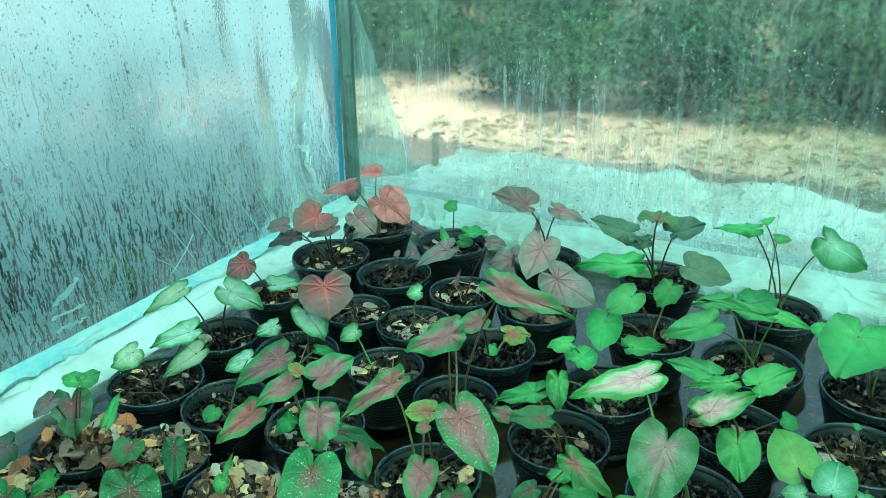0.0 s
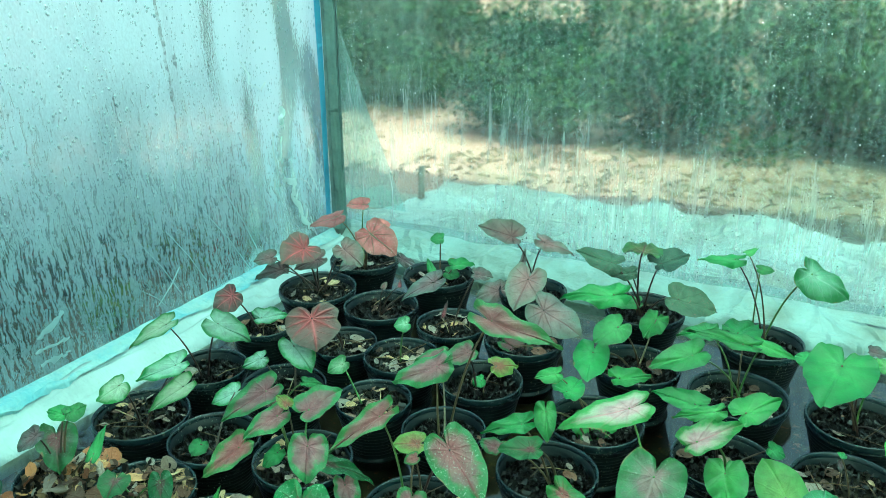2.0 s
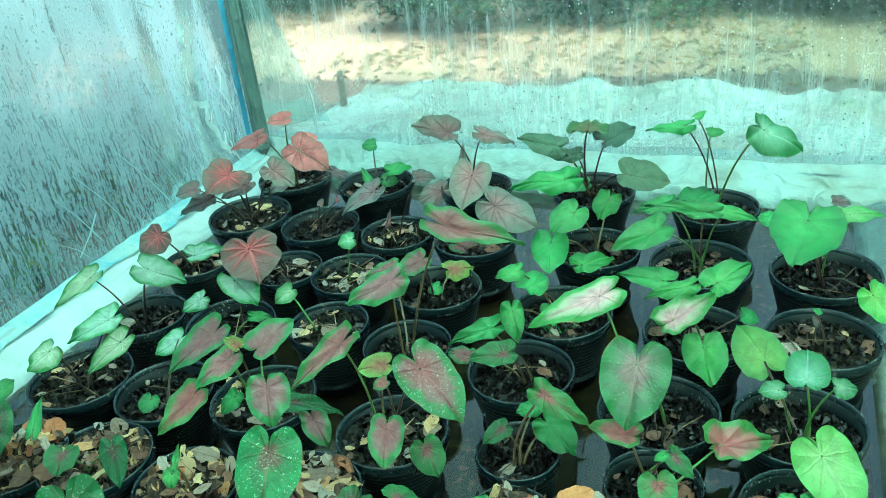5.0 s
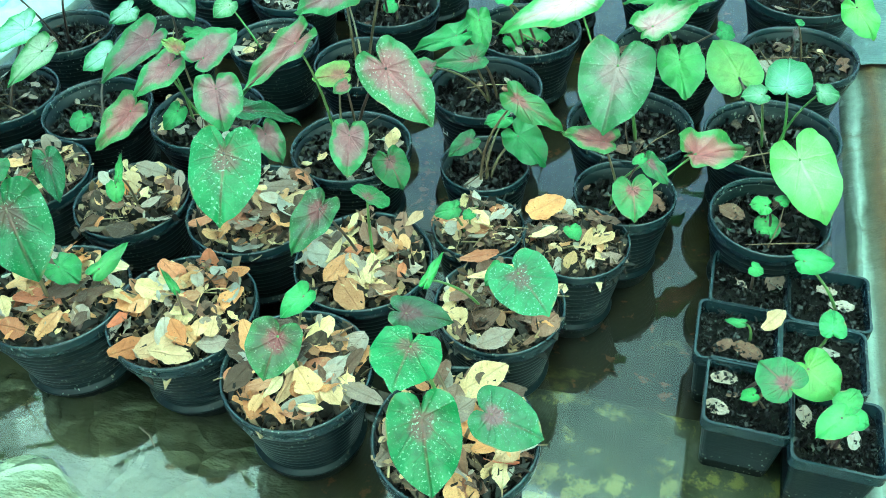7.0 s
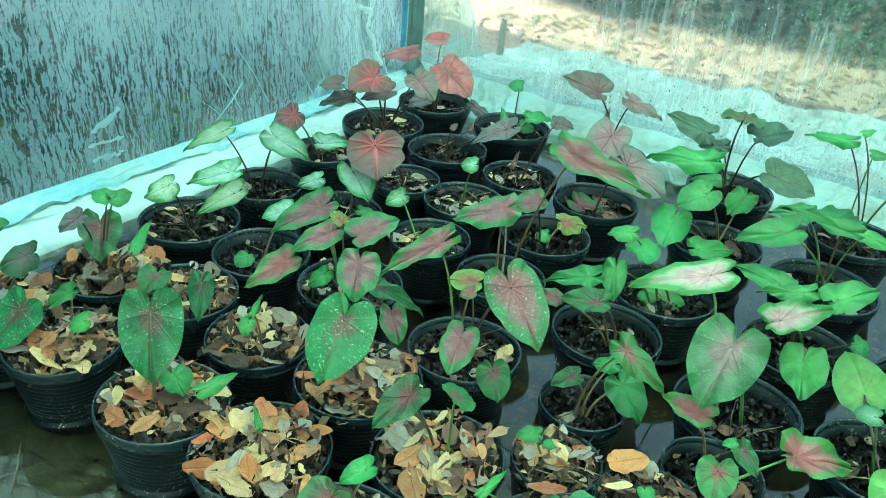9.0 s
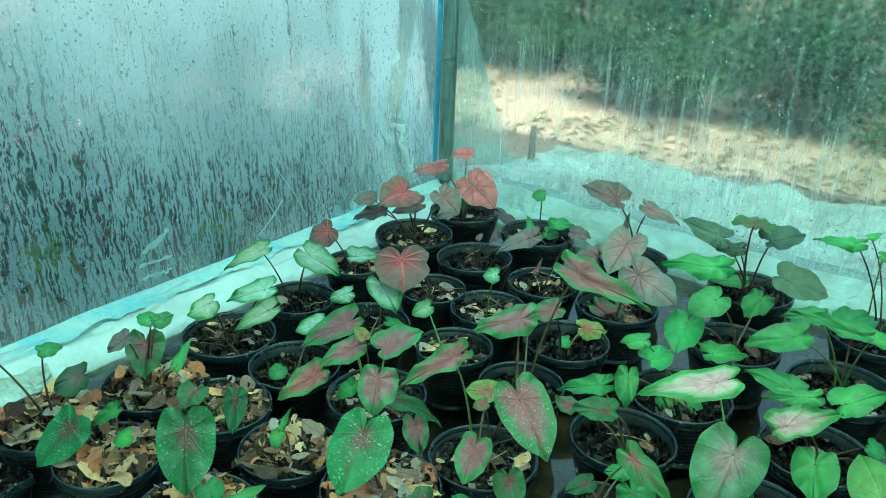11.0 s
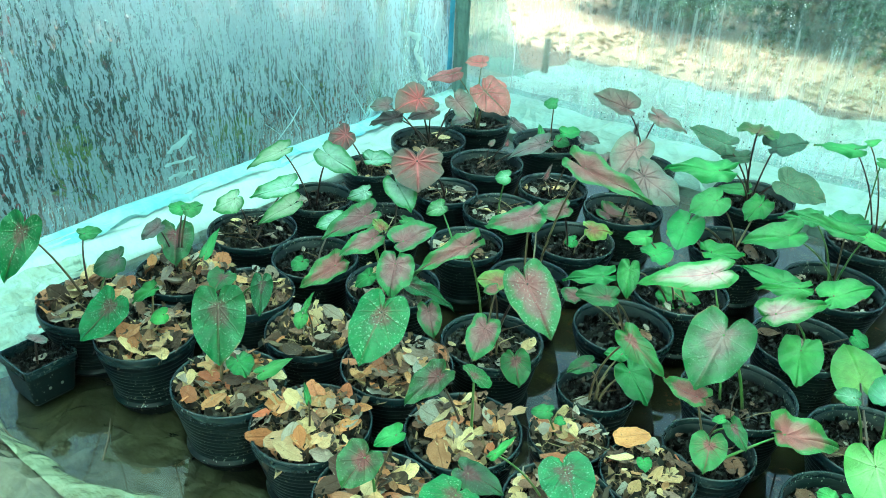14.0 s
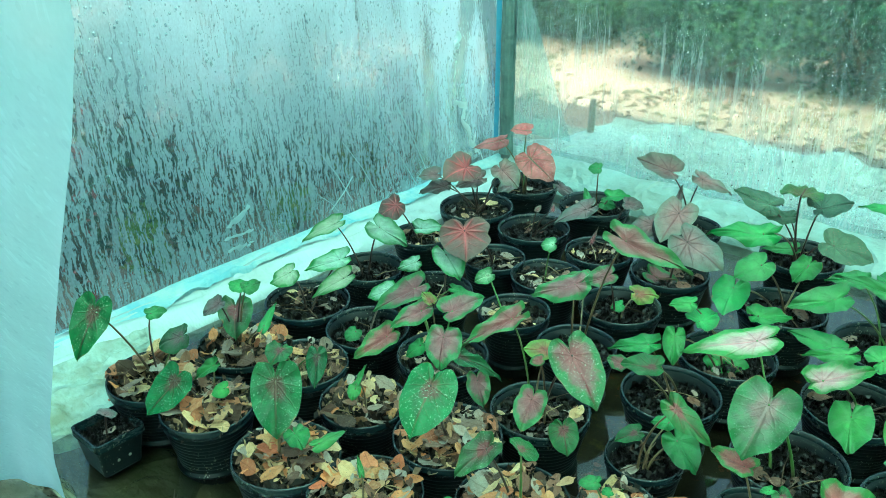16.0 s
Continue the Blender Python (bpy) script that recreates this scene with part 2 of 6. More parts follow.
LEAF = {
    "green": leaf_mat("leaf_green", (0.09, 0.335, 0.088), (0.064, 0.285, 0.065), (0.038, 0.205, 0.046), (0.13, 0.36, 0.13), 0.14, 0.5),
    "lime": leaf_mat("leaf_lime", (0.27, 0.52, 0.21), (0.20, 0.47, 0.155), (0.125, 0.39, 0.095), (0.46, 0.64, 0.38), 0.45, through_=0.36),
    "whitegreen": leaf_mat("leaf_pale", (0.30, 0.46, 0.31), (0.16, 0.34, 0.19), (0.05, 0.20, 0.06), (0.40, 0.54, 0.41), 0.6, 0.45),
    "white": leaf_mat("leaf_white", (0.42, 0.55, 0.43), (0.30, 0.47, 0.31), (0.05, 0.22, 0.055), (0.12, 0.30, 0.12), 0.45, 0.7, border=(0.74, 0.94)),
    "pink": leaf_mat("leaf_pink", (0.29, 0.10, 0.105), (0.25, 0.125, 0.11), (0.055, 0.20, 0.055), (0.34, 0.075, 0.09), 0.22, 0.6, 0.25, (0.42, 0.35, 0.30), border=(0.66, 0.82)),
    "pinkspot": leaf_mat("leaf_pink_fleck", (0.27, 0.09, 0.095), (0.21, 0.105, 0.095), (0.035, 0.16, 0.042), (0.33, 0.06, 0.075), 0.4, 0.58, 0.5, (0.50, 0.55, 0.46), border=(0.60, 0.82)),
    "limepink": leaf_mat("leaf_lime_pink", (0.28, 0.11, 0.075), (0.22, 0.20, 0.07), (0.14, 0.30, 0.055), (0.34, 0.09, 0.07), 0.45, 0.5),
    "greenpink": leaf_mat("leaf_green_pink", (0.24, 0.085, 0.085), (0.07, 0.17, 0.06), (0.035, 0.17, 0.042), (0.28, 0.07, 0.075), 0.55, 0.40),
    "silver": leaf_mat("leaf_silver", (0.23, 0.14, 0.125), (0.095, 0.155, 0.08), (0.028, 0.14, 0.035), (0.31, 0.21, 0.19), 0.35, 0.52, 0.25, (0.34, 0.42, 0.33)),
    "pinkwhite": leaf_mat("leaf_rose_white", (0.50, 0.33, 0.36), (0.33, 0.38, 0.28), (0.045, 0.22, 0.045), (0.44, 0.10, 0.18), 0.5, 0.62, border=(0.66, 0.86)),
    "spot": leaf_mat("leaf_fleck", (0.11, 0.065, 0.04), (0.022, 0.135, 0.036), (0.022, 0.165, 0.044), (0.19, 0.055, 0.05), 0.42, 0.40, 0.72, (0.32, 0.52, 0.33)),
    "spotred": leaf_mat("leaf_fleck_red", (0.15, 0.036, 0.04), (0.045, 0.085, 0.035), (0.03, 0.13, 0.035), (0.20, 0.035, 0.04), 0.3, 0.52, 0.4, (0.30, 0.40, 0.30)),
    "spotpink": leaf_mat("leaf_fleck_rose", (0.20, 0.075, 0.075), (0.032, 0.125, 0.04), (0.028, 0.14, 0.038), (0.22, 0.06, 0.06), 0.3, 0.45, 0.4, (0.32, 0.44, 0.35)),
    "dusk": leaf_mat("leaf_dusk", (0.27, 0.15, 0.155), (0.20, 0.155, 0.15), (0.12, 0.155, 0.125), (0.13, 0.05, 0.058), 0.7, 0.6, gloss=0.2, bold=0.85),
    "moss": leaf_mat("leaf_moss", (0.085, 0.17, 0.10), (0.065, 0.135, 0.08), (0.05, 0.12, 0.065), (0.035, 0.055, 0.03), 0.5, 0.6, 0.55, (0.30, 0.15, 0.12), gloss=0.2),
    "redvein": leaf_mat("leaf_red_vein", (0.27, 0.07, 0.072), (0.155, 0.075, 0.072), (0.11, 0.085, 0.072), (0.50, 0.105, 0.12), 1.0, 0.6, gloss=0.24, bold=0.95, broad=2.0),
    "red": leaf_mat("leaf_red", (0.64, 0.125, 0.145), (0.70, 0.19, 0.20), (0.46, 0.16, 0.14), (0.10, 0.17, 0.09), 0.9, 0.6, 0.8, (0.80, 0.56, 0.52), bold=0.8),
    "stripe": leaf_mat("leaf_stripe", (0.16, 0.15, 0.045), (0.10, 0.17, 0.045), (0.06, 0.18, 0.05), (0.20, 0.05, 0.03), 1.0, 0.6),
    "yellowing": leaf_mat("leaf_yellowing", (0.26, 0.48, 0.11), (0.21, 0.46, 0.10), (0.13, 0.38, 0.075), (0.34, 0.52, 0.18), 0.3, 0.5, 0.25, (0.16, 0.14, 0.04), through_=0.36),
}
LEAF_WORDS = {
    "green": "plain bright green", "lime": "yellow-green", "yellowing": "yellowing lime green", "whitegreen": "pale green", "white": "white and green veined", "pink": "dusty pink, green-edged",
    "pinkspot": "pink, white-flecked and green-edged", "limepink": "lime and pink", "greenpink": "green, pink-centred", "silver": "silvery pink, green-edged",
    "pinkwhite": "rose-white, green-edged", "spot": "dark green, white-flecked", "spotred": "dark green and red flecked", "spotpink": "green and rose flecked",
    "dusk": "dusky purple", "moss": "grey-green, dark-veined", "redvein": "dark, red-veined", "red": "coral red", "stripe": "olive, brown-striped"}


def stem_mat(name, low, high):
    n = Nodes(name)
    c = n.coords()
    grad = n.noise(c, 25, 3)
    col = n.mix(n.ramp(grad, (0.35, 0.0), (0.65, 1.0)), low, high)
    return n.done(n.principled(Base_Color=col, Roughness=0.45))


STEM_DARK = stem_mat("stem_dark", (0.035, 0.022, 0.02), (0.08, 0.05, 0.035))
STEM_GREEN = stem_mat("stem_green", (0.07, 0.19, 0.04), (0.13, 0.16, 0.06))
STEM_BROWN = stem_mat("stem_brown", (0.10, 0.06, 0.035), (0.13, 0.11, 0.05))
POT = plastic_black("pot_plastic", 0.003, 0.32, 0.15)
RIM_MAT = plastic_black("rim_plastic", 0.008, 0.26, 0.4)
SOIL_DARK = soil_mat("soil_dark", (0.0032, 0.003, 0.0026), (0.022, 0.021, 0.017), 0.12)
SOIL_GREY = soil_mat("soil_grey", (0.014, 0.0125, 0.009), (0.12, 0.105, 0.075), 0.03)
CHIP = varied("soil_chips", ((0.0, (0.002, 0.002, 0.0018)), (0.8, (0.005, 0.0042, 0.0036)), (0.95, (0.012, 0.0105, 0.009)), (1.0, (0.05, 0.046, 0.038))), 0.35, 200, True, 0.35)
SHARD = varied("dark_shards", ((0.0, (0.006, 0.005, 0.004)), (0.45, (0.020, 0.017, 0.014)), (0.68, (0.06, 0.045, 0.034)), (0.84, (0.20, 0.13, 0.08)), (1.0, (0.52, 0.36, 0.20))), 0.6, 200, True, 0.2)
def litter_mat(name, stops, rough=0.6):
    """Dead leaves: each has its own colour, with a midrib, side veins, rot blotches and browned margins."""
    n = Nodes(name)
    c = n.coords()
    rnd = n.tree.nodes.new("ShaderNodeObjectInfo").outputs["Random"]
    far = n.node("ShaderNodeVectorMath", props={"operation": "ADD"}, i0=c, i1=n.node("ShaderNodeCombineXYZ", X=n.math("MULTIPLY", rnd, 53.0), Z=n.math("MULTIPLY", rnd, 17.0)))
    sx = n.tree.nodes.new("ShaderNodeSeparateXYZ")
    n.put(sx.inputs[0], c)
    ay = n.math("ABSOLUTE", sx.outputs[1])
    blot, grain, spots = n.noise(far, 3.2, 4, 0.65), n.noise(far, 28.0, 4, 0.65), n.noise(far, 13.0, 2, 0.5)
    col = n.ramp(rnd, *stops)
    col = n.mix(n.ramp(blot, (0.46, 0.0), (0.68, 0.5)), col, n.mix(0.8, col, (0.55, 0.32, 0.18), "MULTIPLY"))
    col = n.mix(n.ramp(blot, (0.30, 0.3), (0.42, 0.0)), col, (0.62, 0.46, 0.27))
    col = n.mix(n.ramp(spots, (0.66, 0.0), (0.74, 0.7)), col, (0.09, 0.045, 0.025))
    vein = n.math("ABSOLUTE", n.math("SUBTRACT", n.math("FRACT", n.math("MULTIPLY", n.math("SUBTRACT", sx.outputs[0], n.math("MULTIPLY", ay, 0.9)), 7.0)), 0.5))
    ribs = n.math("MAXIMUM", n.ramp(ay, (0.008, 1.0), (0.022, 0.0)), n.ramp(vein, (0.0, 0.45), (0.09, 0.0)))
    col = n.mix(n.math("MULTIPLY", ribs, 0.28), col, n.mix(0.8, col, (0.35, 0.22, 0.14), "MULTIPLY"))
    col = n.mix(0.7, col, n.ramp(grain, (0.28, 0.72), (0.7, 1.15)), "MULTIPLY")
    relief = n.bump(n.math("SUBTRACT", n.math("ADD", grain, blot), ribs), 0.6, 0.02)
    return n.done(n.principled(Base_Color=col, Roughness=rough, Specular_IOR_Level=0.3, Normal=relief))


LITTER = litter_mat("dry_leaf", ((0.0, (0.36, 0.125, 0.07)), (0.14, (0.68, 0.26, 0.10)), (0.30, (0.76, 0.42, 0.20)), (0.42, (0.46, 0.16, 0.095)), (0.54, (0.72, 0.33, 0.145)), (0.66, (0.30, 0.145, 0.09)), (0.8, (0.80, 0.50, 0.26)), (0.92, (0.60, 0.155, 0.08)), (1.0, (0.52, 0.28, 0.16))), 0.5)
LITTER_PALE = litter_mat("dry_leaf_pale", ((0.0, (0.66, 0.41, 0.23)), (0.35, (0.82, 0.57, 0.29)), (0.7, (0.72, 0.55, 0.32)), (1.0, (0.52, 0.31, 0.18))), 0.6)
LITTER_GREY = litter_mat("dry_leaf_grey", ((0.0, (0.28, 0.195, 0.155)), (0.5, (0.48, 0.39, 0.33)), (0.8, (0.36, 0.34, 0.30)), (1.0, (0.30, 0.18, 0.135))), 0.6)
LITTER_DARK = litter_mat("dry_leaf_dark", ((0.0, (0.055, 0.036, 0.026)), (0.6, (0.16, 0.09, 0.065)), (1.0, (0.28, 0.14, 0.095))), 0.5)
TWIG = varied("dry_twig", ((0.0, (0.06, 0.035, 0.022)), (0.6, (0.14, 0.09, 0.05)), (1.0, (0.42, 0.32, 0.18))), 0.8)


def film_mat(name, tint, low, high, z0, z1, runs, streaks, dew, specks, blur=0.14, runz=11.0, veil=0.0, along=(0, 0.0, 0.0), least=0.05, relief=0.4, top=0.6, sheen=0.7):
    """Wet polythene: clear where water has run down, milky where dew or dirt sits on it; low and high: milkiness at the
    heights z0 and z1; top: milkiness added above the view to brighten reflections.
    """
    n = Nodes(name)
    c = n.coords()
    sz = n.tree.nodes.new("ShaderNodeSeparateXYZ")
    n.put(sz.inputs[0], c)
    cloud = n.noise(c, 3.0, 5, 0.6)
    wander = n.node("ShaderNodeVectorMath", props={"operation": "ADD"}, i0=c, i1=n.node("ShaderNodeVectorMath", props={"operation": "SCALE"}, i0=n.node("ShaderNodeTexNoise", 1, Vector=c, Scale=9.0), Scale=0.012))
    tracks = n.noise(n.mapped(wander, (170.0, 170.0, runz)), 1.0, 3, 0.6)
    wide = n.noise(n.mapped(wander, (26.0, 26.0, 1.3)), 1.0, 4, 0.6)
    level = n.math("ADD", sz.outputs[2], n.math("MULTIPLY", n.math("SUBTRACT", cloud, 0.5), 0.4))
    level = n.math("ADD", level, n.math("MULTIPLY", n.math("SUBTRACT", sz.outputs[along[0]], along[1]), along[2]))
    grade = n.node("ShaderNodeMapRange", Value=level, i1=z0, i2=z1, i3=low, i4=high)
    where = n.node("ShaderNodeMapRange", Value=level, i1=z0, i2=z1, i3=1.0, i4=0.25)
    milky = n.math("SUBTRACT", grade, n.math("MULTIPLY", n.math("MULTIPLY", n.ramp(tracks, (0.47, 0.0), (0.58, 1.0)), where), runs))
    milky = n.math("ADD", milky, n.math("MULTIPLY", n.math("MULTIPLY", n.ramp(tracks, (0.30, 1.0), (0.43, 0.0)), n.ramp(wide, (0.42, 0.0), (0.62, 1.0))), streaks))
    milky = n.math("ADD", milky, n.math("MULTIPLY", n.math("SUBTRACT", wide, 0.5), 0.7 * streaks))
    milky = n.math("ADD", milky, n.math("MULTIPLY", n.math("SUBTRACT", cloud, 0.5), 0.35))
    cells = n.mapped(c, (1, 1, 0.75))
    drop = n.node("ShaderNodeTexVoronoi", Vector=cells, Scale=170.0)
    which = n.node("ShaderNodeTexVoronoi", 1, Vector=cells, Scale=170.0)
    pick = n.tree.nodes.new("ShaderNodeSeparateColor")
    n.put(pick.inputs[0], which)
    size = n.math("ADD", 0.10, n.math("MULTIPLY", pick.outputs[1], 0.24))
    bead = n.math("MULTIPLY", n.math("LESS_THAN", drop, size), dew)
    bright = n.math("MULTIPLY", bead, n.math("GREATER_THAN", pick.outputs[0], 0.66))
    dark = n.math("MULTIPLY", bead, n.math("LESS_THAN", pick.outputs[0], 0.42))
    mist = n.noise(n.mapped(c, (1, 1, 0.6)), 330.0, 2, 0.6)
    milky = n.math("ADD", milky, n.math("MULTIPLY", n.math("MULTIPLY", n.math("SUBTRACT", mist, 0.5), 0.9), dew))
    hair = n.noise(n.mapped(wander, (300.0, 300.0, 15.0)), 1.0, 3, 0.7)
    band = n.noise(n.mapped(c, (60.0, 60.0, 4.5)), 1.0, 4, 0.65)
    film = n.ramp(n.math("ADD", level, n.math("MULTIPLY", n.math("SUBTRACT", band, 0.5), 0.22)), (0.20, 0.12), (0.28, 0.55), (0.35, 1.0), (0.46, 0.7), (0.62, 0.55), (0.75, 0.7))
    milky = n.math("ADD", milky, n.math("MULTIPLY", n.math("MULTIPLY", n.math("ADD", n.math("MULTIPLY", n.math("SUBTRACT", hair, 0.42), 0.9), n.math("MULTIPLY", n.math("SUBTRACT", band, 0.42), 1.5)), film), veil))
    spray = n.mapped(c, (1, 1, 0.9))
    dot = n.node("ShaderNodeTexVoronoi", Vector=spray, Scale=290.0)
    tint_of = n.tree.nodes.new("ShaderNodeSeparateColor")
    n.put(tint_of.inputs[0], n.node("ShaderNodeTexVoronoi", 1, Vector=spray, Scale=290.0))
    some = n.ramp(n.noise(c, 7.0, 4, 0.6), (0.34, 0.0), (0.54, 1.0))
    dots = n.math("MULTIPLY", n.math("MULTIPLY", n.math("LESS_THAN", dot, n.math("MULTIPLY", tint_of.outputs[1], 0.26)), n.math("GREATER_THAN", tint_of.outputs[0], 0.45)), some)
    milky = n.math("ADD", milky, n.math("MULTIPLY", dots, 1.0 * veil))
    milky = n.math("ADD", milky, n.math("MULTIPLY", bright, 0.42))
    milky = n.math("SUBTRACT", milky, n.math("MULTIPLY", dark, 0.42))
    # milkier above the view, added so that the water reflects a brighter wall
    milky = n.math("ADD", milky, n.node("ShaderNodeMapRange", Value=sz.outputs[2], i1=0.68, i2=0.95, i3=0.0, i4=top))
    milky = n.node("ShaderNodeClamp", Value=milky, Min=least, Max=0.95)
    grit = n.node("ShaderNodeTexVoronoi", Vector=c, Scale=72.0)
    flies = n.ramp(n.noise(c, 5.0, 3), (0.36, 0.0), (0.5, 1.0))
    dirt = n.math("MULTIPLY", n.math("MULTIPLY", n.ramp(grit, (0.09, 1.0), (0.125, 0.0)), flies), specks)
    bump = n.bump(n.math("ADD", bead, tracks), relief, 0.004)
    clear = n.node("ShaderNodeBsdfTransparent", Color=tint)
    soft = n.node("ShaderNodeBsdfRefraction", Color=n.mix(0.12, tint, (0.35, 0.50, 0.42)), Roughness=blur, IOR=1.04)
    white = n.node("ShaderNodeBsdfDiffuse", Color=tint, Normal=bump)
    glow = n.node("ShaderNodeBsdfTranslucent", Color=tint)
    black = n.node("ShaderNodeBsdfDiffuse", Color=(0.02, 0.025, 0.02))

    def both(fac, a, b):
        m = n.tree.nodes.new("ShaderNodeMixShader")
        n.put(m.inputs[0], fac), n.put(m.inputs[1], a), n.put(m.inputs[2], b)
        return m.outputs[0]

    body = both(milky, both(0.9, clear, soft), both(0.6, white, glow))
    body = both(dirt, body, black)
    shine = n.node("ShaderNodeBsdfGlossy", Color=(1, 1, 1), Roughness=0.12, Normal=bump)
    fres = n.node("ShaderNodeFresnel", IOR=1.25, Normal=bump)
    return n.done(both(n.math("MULTIPLY", fres, sheen), body, shine))


def dewy_mat(name):
    """The side wall's polythene: fogged above, with glow and corner glare painted into the fog and tint, with clear
    crooked runs below, and beads of water that shine at their lower edge.
    """
    n = Nodes(name)
    c = n.coords()
    sz = n.tree.nodes.new("ShaderNodeSeparateXYZ")
    n.put(sz.inputs[0], c)
    cloud = n.noise(c, 3.0, 5, 0.6)
    patch = n.noise(n.mapped(c, (1.0, 4.5, 1.6)), 2.4, 4, 0.6)
    sway = n.node("ShaderNodeVectorMath", props={"operation": "SCALE"}, i0=n.node("ShaderNodeTexNoise", 1, Vector=c, Scale=26.0), Scale=0.016)
    bent = n.node("ShaderNodeVectorMath", props={"operation": "ADD"}, i0=c, i1=sway)
    lean = n.math("MULTIPLY", sz.outputs[2], 0.06)
    tilted = n.node("ShaderNodeVectorMath", props={"operation": "ADD"}, i0=bent, i1=n.node("ShaderNodeCombineXYZ", Y=lean))
    level = n.math("ADD", sz.outputs[2], n.math("MULTIPLY", n.math("SUBTRACT", cloud, 0.5), 0.30))
    level = n.math("ADD", level, n.math("MULTIPLY", n.math("SUBTRACT", sz.outputs[1], 1.3), 0.24))
    milky = n.node("ShaderNodeMapRange", Value=level, i1=0.14, i2=0.60, i3=0.36, i4=0.88)
    milky = n.math("ADD", milky, n.math("MULTIPLY", n.math("SUBTRACT", cloud, 0.5), 0.35))
    broad = n.noise(n.mapped(tilted, (14.0, 14.0, 0.9)), 1.0, 3, 0.6)
    milky = n.math("ADD", milky, n.math("MULTIPLY", n.math("SUBTRACT", broad, 0.5), 0.22))
    # clear runs
    low = n.node("ShaderNodeMapRange", Value=level, i1=0.22, i2=0.62, i3=1.0, i4=0.0)
    runs = n.noise(n.mapped(tilted, (185.0, 185.0, 20.0)), 1.0, 2, 0.6)
    blots = n.noise(n.mapped(bent, (180.0, 180.0, 95.0)), 1.0, 2, 0.6)
    runs = n.math("ADD", n.math("MULTIPLY", runs, 0.74), n.math("MULTIPLY", blots, 0.27))
    gate = n.math("SUBTRACT", 0.66, n.math("MULTIPLY", n.math("ADD", n.math("MULTIPLY", low, 0.7), n.math("MULTIPLY", patch, 0.3)), 0.185))
    run = n.math("MULTIPLY", n.node("ShaderNodeMapRange", Value=n.math("SUBTRACT", runs, gate), i1=-0.01, i2=0.06, i3=0.0, i4=1.0), n.math("ADD", 0.25, n.math("MULTIPLY", low, 0.75)))
    milky = n.math("SUBTRACT", milky, n.math("MULTIPLY", run, 0.34))
    # a few long runs through the fog
    long_runs = n.noise(n.mapped(tilted, (34.0, 34.0, 1.1)), 1.0, 2, 0.5)
    broken = n.ramp(n.noise(n.mapped(bent, (30, 30, 70)), 1.0, 2), (0.42, 0.2), (0.55, 1.0))
    milky = n.math("SUBTRACT", milky, n.math("MULTIPLY", n.math("MULTIPLY", n.ramp(long_runs, (0.70, 0.0), (0.715, 1.0)), broken), 0.45))
    wet = n.math("ADD", n.math("MULTIPLY", run, -0.4), n.math("MULTIPLY", blots, 0.2))
    mist = n.noise(n.mapped(c, (1, 1, 0.6)), 300.0, 2, 0.6)
    milky = n.math("ADD", milky, n.math("MULTIPLY", n.math("SUBTRACT", mist, 0.5), 0.35))
    # the upper part, mostly out of view, is whitened to brighten reflections
    milky = n.math("ADD", milky, n.node("ShaderNodeMapRange", Value=sz.outputs[2], i1=0.70, i2=0.95, i3=0.0, i4=0.6))
    # white glare by the corner, put in as extra milkiness
    milky = n.math("ADD", milky, n.math("MULTIPLY", n.node("ShaderNodeMapRange", Value=sz.outputs[1], i1=1.32, i2=1.68, i3=0.0, i4=0.36), n.ramp(broad, (0.35, 0.2), (0.6, 1.0))))
    milky = n.node("ShaderNodeClamp", Value=milky, Min=0.07, Max=0.95)
    # tint paler upwards: the glow of the upper film painted in
    tint = n.mix(n.node("ShaderNodeMapRange", Value=level, i1=0.16, i2=0.56, i3=0.0, i4=1.0), (0.56, 0.82, 0.84), (0.79, 0.92, 0.95))
    bump = n.bump(wet, 0.4, 0.004)
    clear = n.node("ShaderNodeBsdfTransparent", Color=n.mix(0.15, tint, (0.30, 0.45, 0.45)))
    soft = n.node("ShaderNodeBsdfRefraction", Color=n.mix(0.15, tint, (0.30, 0.45, 0.45)), Roughness=0.27, IOR=1.04)
    white = n.node("ShaderNodeBsdfDiffuse", Color=tint, Normal=bump)
    glow = n.node("ShaderNodeBsdfTranslucent", Color=tint, Normal=bump)

    def both(fac, a, b):
        m = n.tree.nodes.new("ShaderNodeMixShader")
        n.put(m.inputs[0], fac), n.put(m.inputs[1], a), n.put(m.inputs[2], b)
        return m.outputs[0]

    body = both(milky, both(0.85, clear, soft), both(0.6, white, glow))
    shine = n.node("ShaderNodeBsdfGlossy", Color=(1, 1, 1), Roughness=0.12, Normal=bump)
    fres = n.node("ShaderNodeFresnel", IOR=1.25, Normal=bump)
    return n.done(both(n.math("MULTIPLY", fres, 0.7), body, shine))


FILM_LEFT = dewy_mat("film_dewy")
def drop_mat():
    n = Nodes("water_drop")
    m = n.tree.nodes.new("ShaderNodeMixShader")
    n.put(m.inputs[0], n.node("ShaderNodeFresnel", IOR=3.2))
    n.put(m.inputs[1], n.node("ShaderNodeBsdfTransparent", Color=(0.66, 0.78, 0.79)))
    n.put(m.inputs[2], n.node("ShaderNodeBsdfGlossy", Color=(1, 1, 1), Roughness=0.10))
    return n.done(m.outputs[0])


